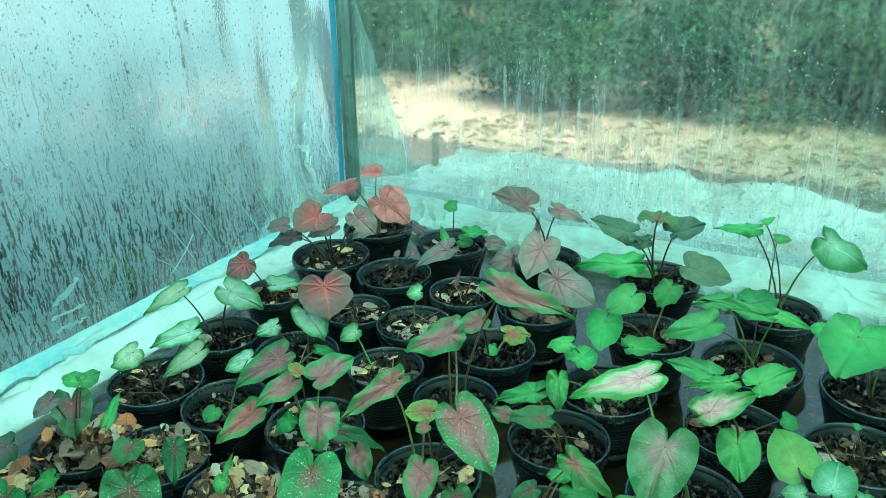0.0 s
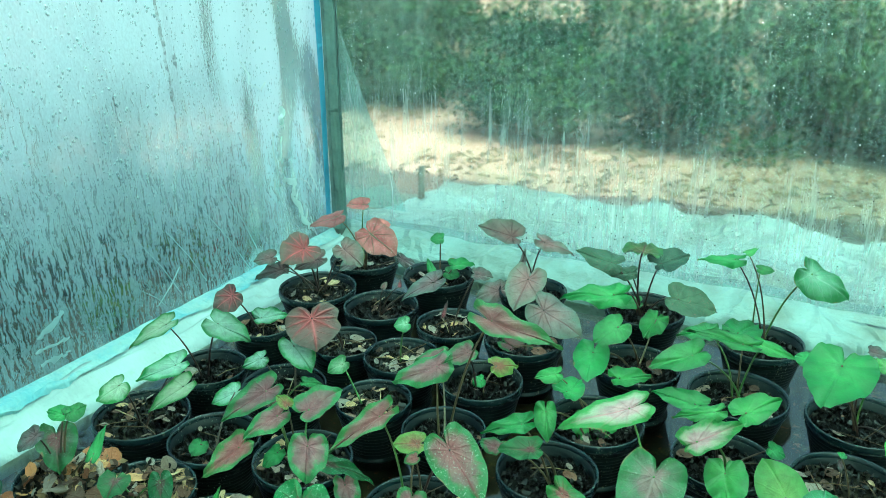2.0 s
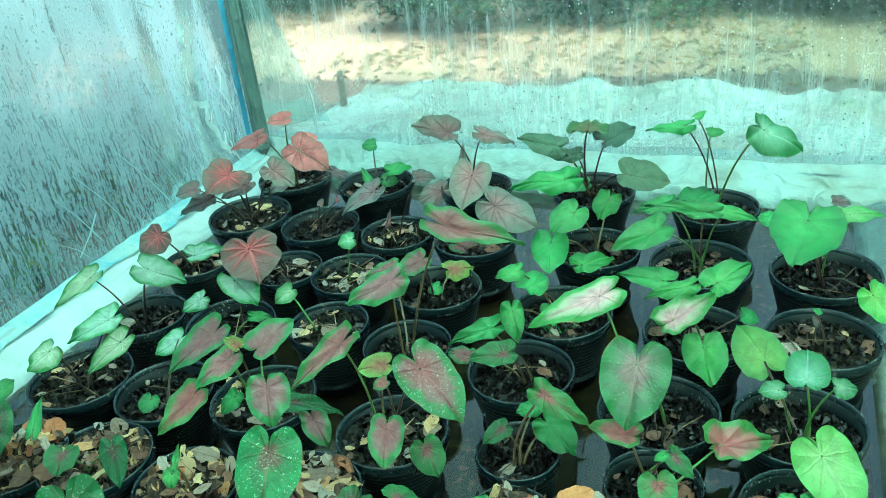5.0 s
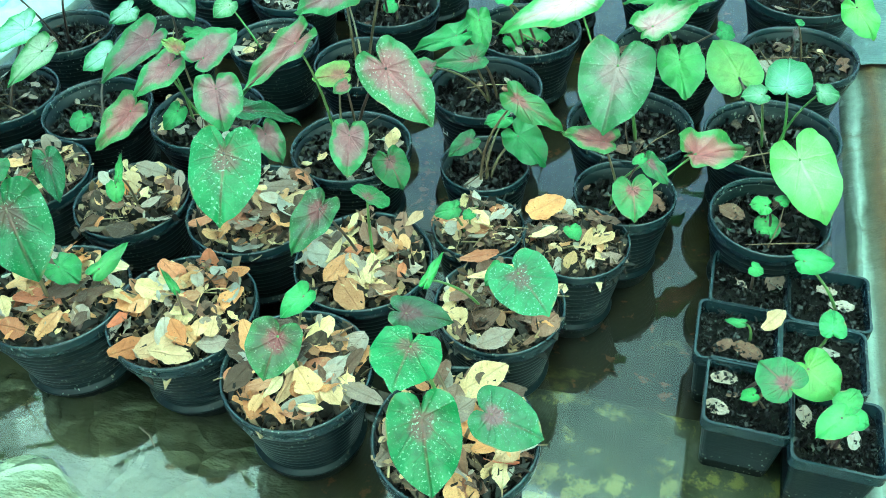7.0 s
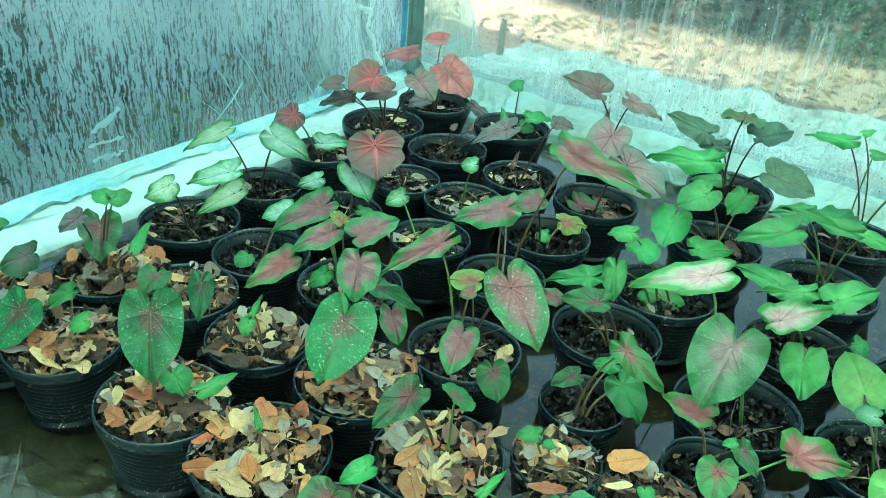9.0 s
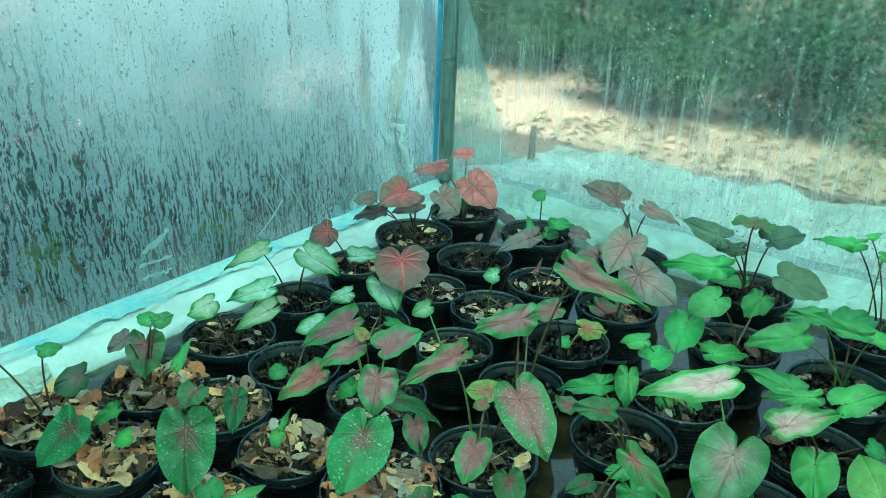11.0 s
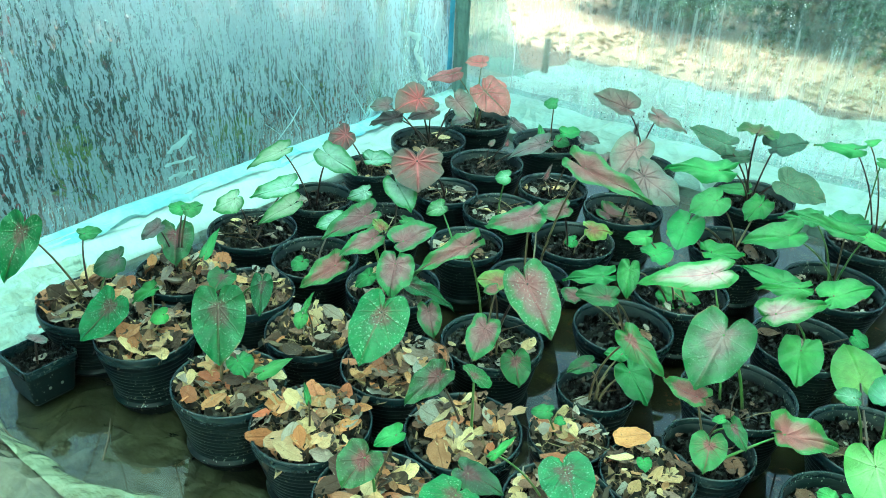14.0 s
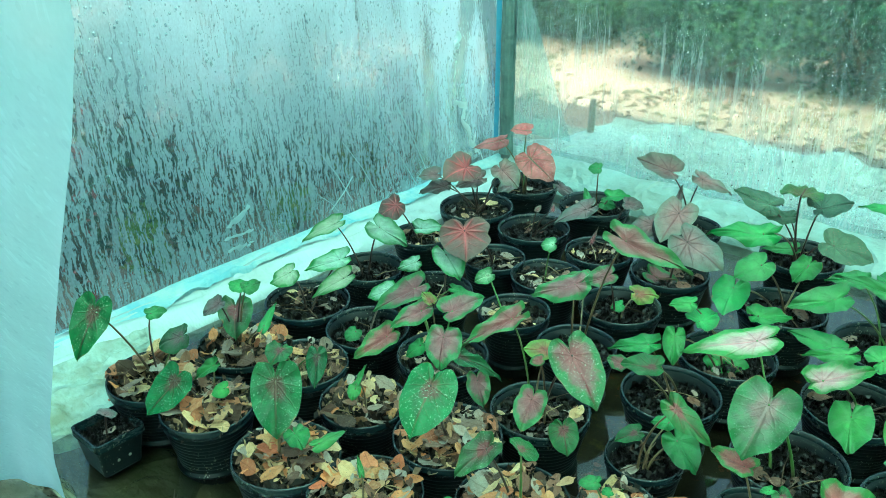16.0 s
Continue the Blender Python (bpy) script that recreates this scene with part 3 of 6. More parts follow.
def pale_drop_mat():
    """Tiny drops on the film, their backlit brightness painted as translucent white."""
    n = Nodes("pale_drop")
    m = n.tree.nodes.new("ShaderNodeMixShader")
    rnd = n.tree.nodes.new("ShaderNodeNewGeometry").outputs["Random Per Island"]
    n.put(m.inputs[0], n.ramp(rnd, (0.0, 0.12), (0.6, 0.35), (1.0, 0.9)))
    n.put(m.inputs[1], n.node("ShaderNodeBsdfTransparent", Color=(0.9, 0.95, 0.93)))
    n.put(m.inputs[2], n.node("ShaderNodeBsdfTranslucent", Color=(0.8, 0.9, 0.86)))
    return n.done(m.outputs[0])


DROP, PALE_DROP = drop_mat(), pale_drop_mat()
FILM_BACK = film_mat("film_streaked", (0.77, 0.95, 0.86), 0.22, 0.05, 0.2, 0.46, 0.05, 0.10, 0.2, 1.0, 0.27, 9.0, 0.5, (0, -0.75, 0.12))
FILM_FLAP = film_mat("film_flap", (0.34, 0.46, 0.54), 0.86, 0.88, 0.2, 0.8, 0.0, 0.25, 0.15, 0.0, relief=0.08, top=0.0, sheen=0.08)
FILM_FLAP_THIN = film_mat("film_second_layer", (0.74, 0.92, 0.90), 0.22, 0.22, 0.2, 0.8, 0.0, 0.3, 0.3, 0.0)


def sheet_mat(name, colour, glow=0.4, rough=0.35, dull=0.55, grain=7.0, crease=0.5, crumple=0.5, second=None):
    n = Nodes(name)
    c = n.coords()
    a, b = n.noise(c, grain, 6, 0.6), n.noise(c, 55, 5, 0.65)
    col = n.mix(n.ramp(a, (0.38, 0.0), (0.66, 0.8)), colour, second or tuple(x * dull for x in colour))
    col = n.mix(n.ramp(b, (0.6, 0.0), (0.8, 0.4)), col, (0.28, 0.26, 0.18))
    fold = n.noise(n.mapped(c, (9.0, 20.0, 12.0)), 1.6, 5, 0.6)
    warp = n.node("ShaderNodeVectorMath", props={"operation": "ADD"}, i0=c, i1=n.node("ShaderNodeVectorMath", props={"operation": "SCALE"}, i0=n.node("ShaderNodeTexNoise", 1, Vector=c, Scale=11.0), Scale=0.12))
    sharp = n.ramp(n.node("ShaderNodeTexVoronoi", props={"feature": "DISTANCE_TO_EDGE"}, Vector=warp, Scale=13.0), (0.0, 1.0), (0.18, 0.25), (0.5, 0.0))
    surf = n.principled(Base_Color=col, Roughness=rough, Normal=n.bump(n.math("ADD", a, n.math("ADD", fold, n.math("MULTIPLY", sharp, crumple))), crease, 0.02))
    m = n.tree.nodes.new("ShaderNodeMixShader")
    n.put(m.inputs[0], glow), n.put(m.inputs[1], surf), n.put(m.inputs[2], n.node("ShaderNodeBsdfTranslucent", Color=col))
    return n.done(m.outputs[0])


ROOF_FILM = sheet_mat("roof_film", (0.58, 0.94, 0.85), 0.85)
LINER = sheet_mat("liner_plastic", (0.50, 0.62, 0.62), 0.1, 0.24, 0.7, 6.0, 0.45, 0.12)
# the liner again in darker tones, for its back and right edges
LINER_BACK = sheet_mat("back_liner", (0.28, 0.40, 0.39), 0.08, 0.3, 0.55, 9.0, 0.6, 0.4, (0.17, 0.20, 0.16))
LINER_DARK = sheet_mat("dark_liner", (0.095, 0.145, 0.14), 0.05, 0.3, 0.6, 8.0, 0.45, 0.2)
WET = sheet_mat("wet_liner", (0.16, 0.15, 0.11), 0.0, 0.10, 0.45, 14.0, 0.5)
LIGHT_BLOCK = sheet_mat("light_block_sheet", (0.10, 0.18, 0.14), 0.15, 0.5)
TRIM = sheet_mat("film_hem", (0.40, 0.56, 0.55), 0.15, 0.3, 0.6, 11.0, 0.5, 0.25, (0.10, 0.40, 0.52))
SACK = sheet_mat("sack_plastic", (0.40, 0.42, 0.36), 0.3, 0.25, 0.45, 8.0, 1.0)
SHEET = sheet_mat("ground_sheet", (0.52, 0.67, 0.63), 0.15, 0.3, 0.42, 3.2, 1.0, 0.7, (0.31, 0.32, 0.25))


def pool_mat():
    n = Nodes("pool_floor_plastic")
    c = n.coords()
    a, b = n.noise(c, 5, 6, 0.6), n.noise(c, 26, 6, 0.7)
    col = n.ramp(a, (0.40, (0.022, 0.015, 0.009)), (0.54, (0.055, 0.040, 0.022)), (0.68, (0.13, 0.11, 0.07)))
    col = n.mix(n.ramp(b, (0.50, 0.0), (0.66, 0.8)), col, (0.020, 0.014, 0.008))
    col = n.mix(n.ramp(n.noise(n.mapped(c, (1, 1.6, 1)), 15, 5, 0.7), (0.58, 0.0), (0.72, 0.85)), col, (0.19, 0.155, 0.05))
    col = n.mix(n.ramp(n.noise(c, 60, 3, 0.6), (0.62, 0.0), (0.68, 0.8)), col, (0.24, 0.085, 0.045))
    return n.done(n.principled(Base_Color=col, Roughness=0.6, Normal=n.bump(b, 0.3, 0.004)))


def water_mat():
    n = Nodes("pool_water")
    c = n.coords()
    w = n.noise(c, 9, 2)
    bump = n.bump(w, 0.05, 0.01)
    clear = n.node("ShaderNodeBsdfTransparent", Color=(0.62, 0.62, 0.52))
    shine = n.node("ShaderNodeBsdfGlossy", Color=(1, 1, 1), Roughness=0.03, Normal=bump)
    m = n.tree.nodes.new("ShaderNodeMixShader")
    fres = n.node("ShaderNodeFresnel", IOR=1.62, Normal=bump)
    n.put(m.inputs[0], fres), n.put(m.inputs[1], clear), n.put(m.inputs[2], shine)
    return n.done(m.outputs[0])


def ground_mat():
    n = Nodes("dirt_ground")
    c = n.coords()
    a, b, d = n.noise(c, 1.3, 6, 0.6), n.noise(c, 11, 6, 0.7), n.noise(c, 70, 5, 0.7)
    col = n.ramp(a, (0.36, (0.16, 0.094, 0.079)), (0.52, (0.34, 0.203, 0.172)), (0.68, (0.205, 0.14, 0.108)))
    col = n.mix(n.ramp(b, (0.5, 0.0), (0.66, 0.7)), col, (0.17, 0.14, 0.085))
    sx = n.tree.nodes.new("ShaderNodeSeparateXYZ")
    n.put(sx.inputs[0], c)
    # the right side's shade is painted in together with its grey-green weeds
    weedy = n.math("ADD", sx.outputs[0], n.math("MULTIPLY", n.math("SUBTRACT", a, 0.5), 1.6))
    col = n.mix(n.node("ShaderNodeMapRange", Value=weedy, i1=-1.2, i2=-0.2, i3=0.0, i4=0.92), col, n.ramp(b, (0.35, (0.027, 0.036, 0.020)), (0.65, (0.10, 0.096, 0.060))))
    col = n.mix(0.6, col, n.ramp(d, (0.3, 0.45), (0.7, 1.2)), "MULTIPLY")
    return n.done(n.principled(Base_Color=col, Roughness=0.95, Normal=n.bump(b, 0.6, 0.05)))


def rim_mat():
    """The wet rim of the pool: a highlight painted along its ridge, a rusty tide line and grey-green scum in bands
    along it.
    """
    n = Nodes("stained_rim")
    c = n.coords()
    sx = n.tree.nodes.new("ShaderNodeSeparateXYZ")
    n.put(sx.inputs[0], c)
    a, b = n.noise(n.mapped(c, (26.0, 5.0, 20.0)), 1.0, 5, 0.65), n.noise(c, 60.0, 5, 0.7)
    across = n.math("ADD", sx.outputs[0], n.math("MULTIPLY", n.math("SUBTRACT", a, 0.5), 0.022))
    col = n.ramp(n.node("ShaderNodeMapRange", Value=across, i1=-0.02, i2=0.12, i3=0.0, i4=1.0), (0.10, (0.03, 0.035, 0.027)), (0.24, (0.05, 0.06, 0.048)), (0.30, (0.17, 0.21, 0.18)), (0.35, (0.06, 0.065, 0.045)), (0.44, (0.07, 0.036, 0.013)), (0.50, (0.085, 0.065, 0.035)), (0.62, (0.055, 0.07, 0.06)), (1.0, (0.08, 0.11, 0.10)))
    col = n.mix(0.6, col, n.ramp(b, (0.3, 0.5), (0.7, 1.3)), "MULTIPLY")
    col = n.mix(n.ramp(n.noise(c, 19, 4, 0.7), (0.56, 0.0), (0.68, 0.7)), col, (0.05, 0.04, 0.02))
    return n.done(n.principled(Base_Color=col, Roughness=0.42, Specular_IOR_Level=0.3, Normal=n.bump(n.math("ADD", a, b), 0.35, 0.008)))


RIM_STAINED = rim_mat()
PALE_STAINED = sheet_mat("pale_stained_liner", (0.40, 0.52, 0.48), 0.05, 0.2, 0.5, 17.0, 0.7, 0.6, (0.19, 0.21, 0.12))
STAINED = sheet_mat("stained_liner", (0.22, 0.25, 0.17), 0.0, 0.2, 0.5, 16.0, 0.8, 0.6, (0.08, 0.075, 0.03))
def algae_mat():
    """Grey-brown liner under water with clumps of yellow-green algae and scratches."""
    n = Nodes("algae_liner")
    c = n.coords()
    a, b, d = n.noise(c, 9, 6, 0.65), n.noise(c, 34, 5, 0.7), n.noise(n.mapped(c, (30.0, 130.0, 30.0)), 1.0, 3, 0.6)
    col = n.ramp(a, (0.38, (0.018, 0.016, 0.011)), (0.52, (0.05, 0.05, 0.036)), (0.68, (0.15, 0.16, 0.13)))
    col = n.mix(n.math("MULTIPLY", n.ramp(b, (0.50, 0.0), (0.58, 1.0)), n.ramp(a, (0.48, 0.0), (0.56, 0.9))), col, (0.36, 0.31, 0.11))
    col = n.mix(n.ramp(d, (0.64, 0.0), (0.70, 0.5)), col, (0.03, 0.03, 0.02))
    return n.done(n.principled(Base_Color=col, Roughness=0.6, Normal=n.bump(b, 0.3, 0.004)))


WET_ALGAE = algae_mat()
POOL, WATER, DIRT = pool_mat(), water_mat(), ground_mat()
WRAP = sheet_mat("pole_film", (0.17, 0.25, 0.235), 0.15, 0.2, 0.5, 12.0, 0.4)
RIBBON = sheet_mat("blue_ribbon", (0.12, 0.40, 0.60), 0.3, 0.35, 0.7, 20.0)
STEEL = varied("pole_metal", ((0.0, (0.10, 0.13, 0.12)), (1.0, (0.14, 0.17, 0.15))), 0.5, 40)
TIMBER = varied("edge_board", ((0.0, (0.16, 0.13, 0.10)), (1.0, (0.24, 0.20, 0.15))), 0.8, 40)
# hedge leaves in dark, lit and sunlit copies: the light is in their colour
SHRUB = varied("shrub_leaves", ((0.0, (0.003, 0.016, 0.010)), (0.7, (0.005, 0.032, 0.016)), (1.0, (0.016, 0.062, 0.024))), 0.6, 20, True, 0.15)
SHRUB_MID = varied("weedy_leaves", ((0.0, (0.009, 0.034, 0.024)), (0.7, (0.022, 0.064, 0.040)), (0.9, (0.09, 0.14, 0.04)), (1.0, (0.26, 0.09, 0.07))), 0.6, 20, True)
SHRUB_PAINTED_LIT = varied("painted_lit_shrub_leaves", ((0.0, (0.004, 0.020, 0.011)), (0.6, (0.014, 0.046, 0.020)), (1.0, (0.045, 0.085, 0.030))), 0.6, 20, True, 0.15)
SHRUB_RED = varied("red_shrub_leaves", ((0.0, (0.30, 0.05, 0.05)), (0.7, (0.42, 0.10, 0.09)), (1.0, (0.10, 0.16, 0.05))), 0.6, 20, True)
SHRUB_PAINTED_SUN = varied("painted_sunlit_shrub_leaves", ((0.0, (0.03, 0.08, 0.025)), (0.6, (0.07, 0.15, 0.035)), (1.0, (0.16, 0.22, 0.05))), 0.6, 20, True)
GRASSY = varied("weed_leaves", ((0.0, (0.10, 0.16, 0.03)), (0.7, (0.22, 0.26, 0.05)), (1.0, (0.34, 0.32, 0.10))), 0.6, 20, True)
BARK = varied("bark", ((0.0, (0.09, 0.07, 0.05)), (1.0, (0.13, 0.10, 0.07))), 0.9, 30)
STRAW = varied("straw", ((0.0, (0.19, 0.135, 0.08)), (0.5, (0.27, 0.205, 0.135)), (1.0, (0.09, 0.10, 0.05))), 0.9, 30, True)
CHALK = varied("pen_marks", ((0.0, (0.75, 0.75, 0.75)), (1.0, (0.8, 0.8, 0.8))), 0.6)


# ---- mesh helpers ----
def mesh_of(name, verts, faces, material, smooth=True):
    me = bpy.data.meshes.new(name)
    me.from_pydata([tuple(v) for v in verts], [], faces)
    me.materials.append(material)
    if smooth:
        me.polygons.foreach_set("use_smooth", [True] * len(me.polygons))
    me.update()
    return me


def part(name, mesh, parent, label="", m=None):
    ob = new(name, mesh)
    ob.parent = parent
    if m is not None:
        ob.matrix_basis = m
    return tagged(ob, label)


def thing(name, at, label, category, group="", kind=""):
    """An Empty at the base of a thing."""
    ob = new(name)
    ob.empty_display_size = 0.05
    ob.matrix_basis = at
    return tagged(ob, label, category, group, kind)


def lathe(name, profile, material, steps=40, wobble=0.0, seed=0):
    """A turned body from (radius, height) pairs."""
    vs, fs = [], []
    for i, (r, z) in enumerate(profile):
        for k in range(steps):
            a = 2 * math.pi * k / steps
            w = 1 + wobble * math.sin(2 * a + seed) + 0.5 * wobble * math.sin(3 * a + 2 * seed)
            vs.append((r * w * math.cos(a), r * w * math.sin(a), z))
    for i in range(len(profile) - 1):
        for k in range(steps):
            j = (k + 1) % steps
            fs.append((i * steps + k, i * steps + j, (i + 1) * steps + j, (i + 1) * steps + k))
    return mesh_of(name, vs, fs, material)


def tube(name, points, radii, material, steps=8):
    pts = [Vector(p) for p in points]
    vs, fs = [], []
    side = (pts[1] - pts[0]).orthogonal().normalized()
    for i, p in enumerate(pts):
        d = (pts[min(i + 1, len(pts) - 1)] - pts[max(i - 1, 0)]).normalized()
        side = (side - d * side.dot(d)).normalized()
        up = d.cross(side)
        for k in range(steps):
            a = 2 * math.pi * k / steps
            vs.append(p + (side * math.cos(a) + up * math.sin(a)) * radii[i])
    for i in range(len(pts) - 1):
        for k in range(steps):
            j = (k + 1) % steps
            fs.append((i * steps + k, i * steps + j, (i + 1) * steps + j, (i + 1) * steps + k))
    fs += [tuple(reversed(range(steps))), tuple(range((len(pts) - 1) * steps, len(pts) * steps))]
    return mesh_of(name, vs, fs, material)


def surface(name, nu, nv, fn, material):
    """A sheet fn(s, t) with s and t from 0 to 1."""
    vs = [fn(i / nu, j / nv) for j in range(nv + 1) for i in range(nu + 1)]
    fs = [(j * (nu + 1) + i, j * (nu + 1) + i + 1, (j + 1) * (nu + 1) + i + 1, (j + 1) * (nu + 1) + i) for j in range(nv) for i in range(nu)]
    return mesh_of(name, vs, fs, material)


def rough(x, y, z, scale):
    return noise.noise(Vector((x * scale, y * scale, z * scale)))


# ---- the large structure: u runs along the back wall, v towards it ----
YARD = Matrix.Rotation(radians(-25.5), 4, "Z")
U0, U1, V0, V1 = -1.26, 1.9, -1.3, 1.90
TOP = 2.1
WATER_Z, FLOOR_Z, RIM_Z = 0.045, 0.030, 0.130


def structure(name, mesh, label, m=YARD):
    ob = new(name, mesh)
    ob.matrix_basis = m
    return tagged(ob, label, kind="structure")


def ground_height(x, y):
    return 0.035 * rough(x, y, 1.0, 1.4) + 0.012 * rough(x, y, 4.0, 7.0)


def spread(s, size):
    q = 2 * s - 1
    return size * (0.12 * q + 0.88 * q ** 5)


def ground_point(s, t):
    x, y = spread(s, 60.0), spread(t, 60.0) + 2.5
    inside = U0 - 0.1 < x < U1 + 0.1 and V0 - 0.1 < y < V1 + 0.1
    return (x, y, -0.02 if inside else ground_height(x, y))


structure("ground", surface("ground", 150, 150, ground_point, DIRT), "dry bare dirt ground with straw")


def film_wall(name, material, place, nu, nv, label):
    ob = structure(name, surface(name, nu, nv, place, material), label)
    ob.visible_shadow = False
    return ob


def left_film(s, t):
    v, z = V0 + (V1 - V0) * s, 0.03 + (TOP - 0.03) * t
    near = max(0.0, 1 - abs(v - V1) / 0.5)
    w = 0.006 * rough(v, z, 2.0, 3.0) + 0.008 * near * math.sin(26 * (v + 0.55 * z)) + 0.012 * rough(v * 3, z * 0.4, 7.0, 4.0)
    return (U0 + w, v, z)


def back_film(s, t):
    u, z = U0 + (U1 - U0) * s, 0.03 + (TOP - 0.03) * t
    near = max(0.0, 1 - abs(u - U0) / 0.45)
    w = 0.006 * rough(u, z, 5.0, 3.0) + 0.008 * near * math.sin(22 * (u - 0.4 * z)) + 0.01 * rough(u * 3, z * 0.4, 9.0, 4.0)
    return (u, V1 + w, z)


film_wall("wall_left", FILM_LEFT, lambda s, t: left_film(1 - s, t), 130, 40, "dewy milky polythene film greenhouse wall")
film_wall("wall_back", FILM_BACK, lambda s, t: back_film(s, t), 130, 40, "streaked clear polythene film greenhouse wall")


def beads(name, count, place, inward, sizes, material, label, category, seed, bulge=0.55, tall=1.2):
    """Half-round drops that cling to a film: place(rng) gives where one sits, inward the side that it bulges to."""
    rng = random.Random(seed)
    side = UP.cross(inward)
    vs, fs = [], []
    for i in range(count):
        o = Vector(place(rng))
        r = sizes[0] + (sizes[1] - sizes[0]) * rng.random() ** 2.2
        k, h = len(vs), r * tall * rng.uniform(0.85, 1.35)
        for ring, out in ((1.0, 0.0), (0.72, bulge * 0.75)):
            for q in range(7):
                a = q * 0.8976
                vs.append(o + side * (math.cos(a) * r * ring) + UP * (math.sin(a) * h * ring - out * r * 0.15) + inward * (0.0006 + out * r))
        vs.append(o + inward * (0.0006 + bulge * r) - UP * (0.1 * r))
        for q in range(7):
            p = (q + 1) % 7
            fs += [(k + q, k + p, k + 7 + p, k + 7 + q), (k + 7 + q, k + 7 + p, k + 14)]
    ob = new(name, mesh_of(name, vs, fs, material))
    ob.matrix_basis = YARD
    ob.visible_shadow = False
    return tagged(ob, label, category, kind="stuff")


def on_left(rng):
    z = 0.12 + 0.78 * rng.random()
    return left_film((rng.uniform(0.3, 1.88) - V0) / (V1 - V0), (z - 0.03) / (TOP - 0.03))


def on_back(rng):
    while True:
        u, z = rng.uniform(-1.2, 0.9), rng.uniform(0.2, 0.85)
        if rough(u, z, 3.0, 4.0) + 0.5 * rough(u * 6, z, 5.0, 5.0) > rng.uniform(-0.7, 0.4) - 0.5 * max(0.0, 0.12 - abs(z - 0.42)):
            return back_film((u - U0) / (U1 - U0), (z - 0.03) / (TOP - 0.03))


beads("water_drops", 7800, on_left, Vector((1, 0, 0)), (0.0008, 0.0029), DROP, "clear water drops clinging to the milky film", "drops", 21)
beads("lime_spots", 3600, on_back, Vector((0, -1, 0)), (0.0004, 0.0015), PALE_DROP, "tiny drops on the clear film, painted pale as if backlit", "water spots", 22, 0.2, 1.0)
# opaque wall out of view, added to keep skylight from the right out
structure("wall_right", surface("wall_right", 20, 8, lambda s, t: (U1, V1 + (V0 - V1) * s, 0.03 + (TOP - 0.03) * t), LIGHT_BLOCK), "unseen dull green wall added to block light from the right")
film_wall("wall_front", FILM_BACK, lambda s, t: (U1 + (U0 - U1) * s, V0, 0.03 + (TOP - 0.03) * t), 20, 8, "clear polythene film greenhouse wall")
structure("ceiling", surface("ceiling", 20, 20, lambda s, t: (U0 - 0.1 + (U1 - U0 + 0.2) * s, V0 - 0.1 + (V1 - V0 + 0.2) * t, TOP + 0.25 * math.sin(math.pi * s)), ROOF_FILM), "milky polythene film greenhouse roof")

# pool: water on a sunken liner with raised edges
PU0, PU1, PV0, PV1 = -1.16, 0.0, 0.56, 1.83


def pool_floor(s, t):
    u, v = PU0 - 0.02 + (PU1 - PU0 + 0.04) * s, PV0 - 0.02 + (PV1 - PV0 + 0.04) * t
    return (u, v, FLOOR_Z - 0.004 + 0.004 * rough(u, v, 3.0, 6.0))


structure("pool_floor", surface("pool_floor", 50, 50, pool_floor, POOL), "dirty plastic liner under shallow water")


def wet_fold(s, t):
    """Slack liner by the near edge, whose creases reach up to the water's surface."""
    u, v = -1.10 + 0.66 * s, 0.55 + 0.17 * t
    edge = min(1.0, 5 * min(s, 1 - s, 1 - t))
    crease = abs(rough(u, v, 4.0, 17.0))
    return (u, v, FLOOR_Z - 0.002 + edge * (0.011 - 0.004 * t + 0.014 * max(0.0, 0.22 - crease) + 0.006 * rough(u, v, 1.0, 11.0)))


structure("liner_fold", surface("liner_fold", 140, 44, wet_fold, WET), "wet slack plastic liner creased under the water")


def near_patch(s, t):
    """Pale liner that lies up out of the water in front, yellowed by algae, with a ragged edge."""
    u = -1.08 + 0.54 * s
    reach = 0.030 + 0.055 * math.exp(-((u + 0.67) / 0.07) ** 2) + 0.018 * rough(u, 0, 2.0, 14.0)
    v = 0.535 + reach * t
    return (u, v, 0.070 - 0.021 * t ** 1.4 - 0.012 * t ** 8 + 0.006 * rough(u, v, 3.0, 20.0) * (1 - t) + 0.004 * abs(rough(u, v, 6.0, 45.0)))


structure("liner_patch", surface("liner_patch", 120, 20, near_patch, STAINED), "pale liner edge stained yellow-green by algae")


def lapped(s, t):
    """A second piece of liner on the pool floor; its far edge is a low seam."""
    u, v = -0.30 + 0.29 * s, 0.57 + (0.235 + 0.02 * s + 0.004 * math.sin(8 * s)) * t
    return (u, v, FLOOR_Z + 0.003 + 0.003 * rough(u, v, 2.0, 9.0) + (0.005 if 0.93 < t < 0.98 else 0.0))


structure("liner_overlap", surface("liner_overlap", 30, 44, lapped, WET_ALGAE), "second piece of algae-stained liner under the water")
water = structure("water", surface("water", 1, 1, lambda s, t: (PU0 - 0.015 + (PU1 - PU0 + 0.03) * s, PV0 - 0.015 + (PV1 - PV0 + 0.03) * t, WATER_Z), WATER), "still shallow water over a plastic liner")
water.visible_shadow = False


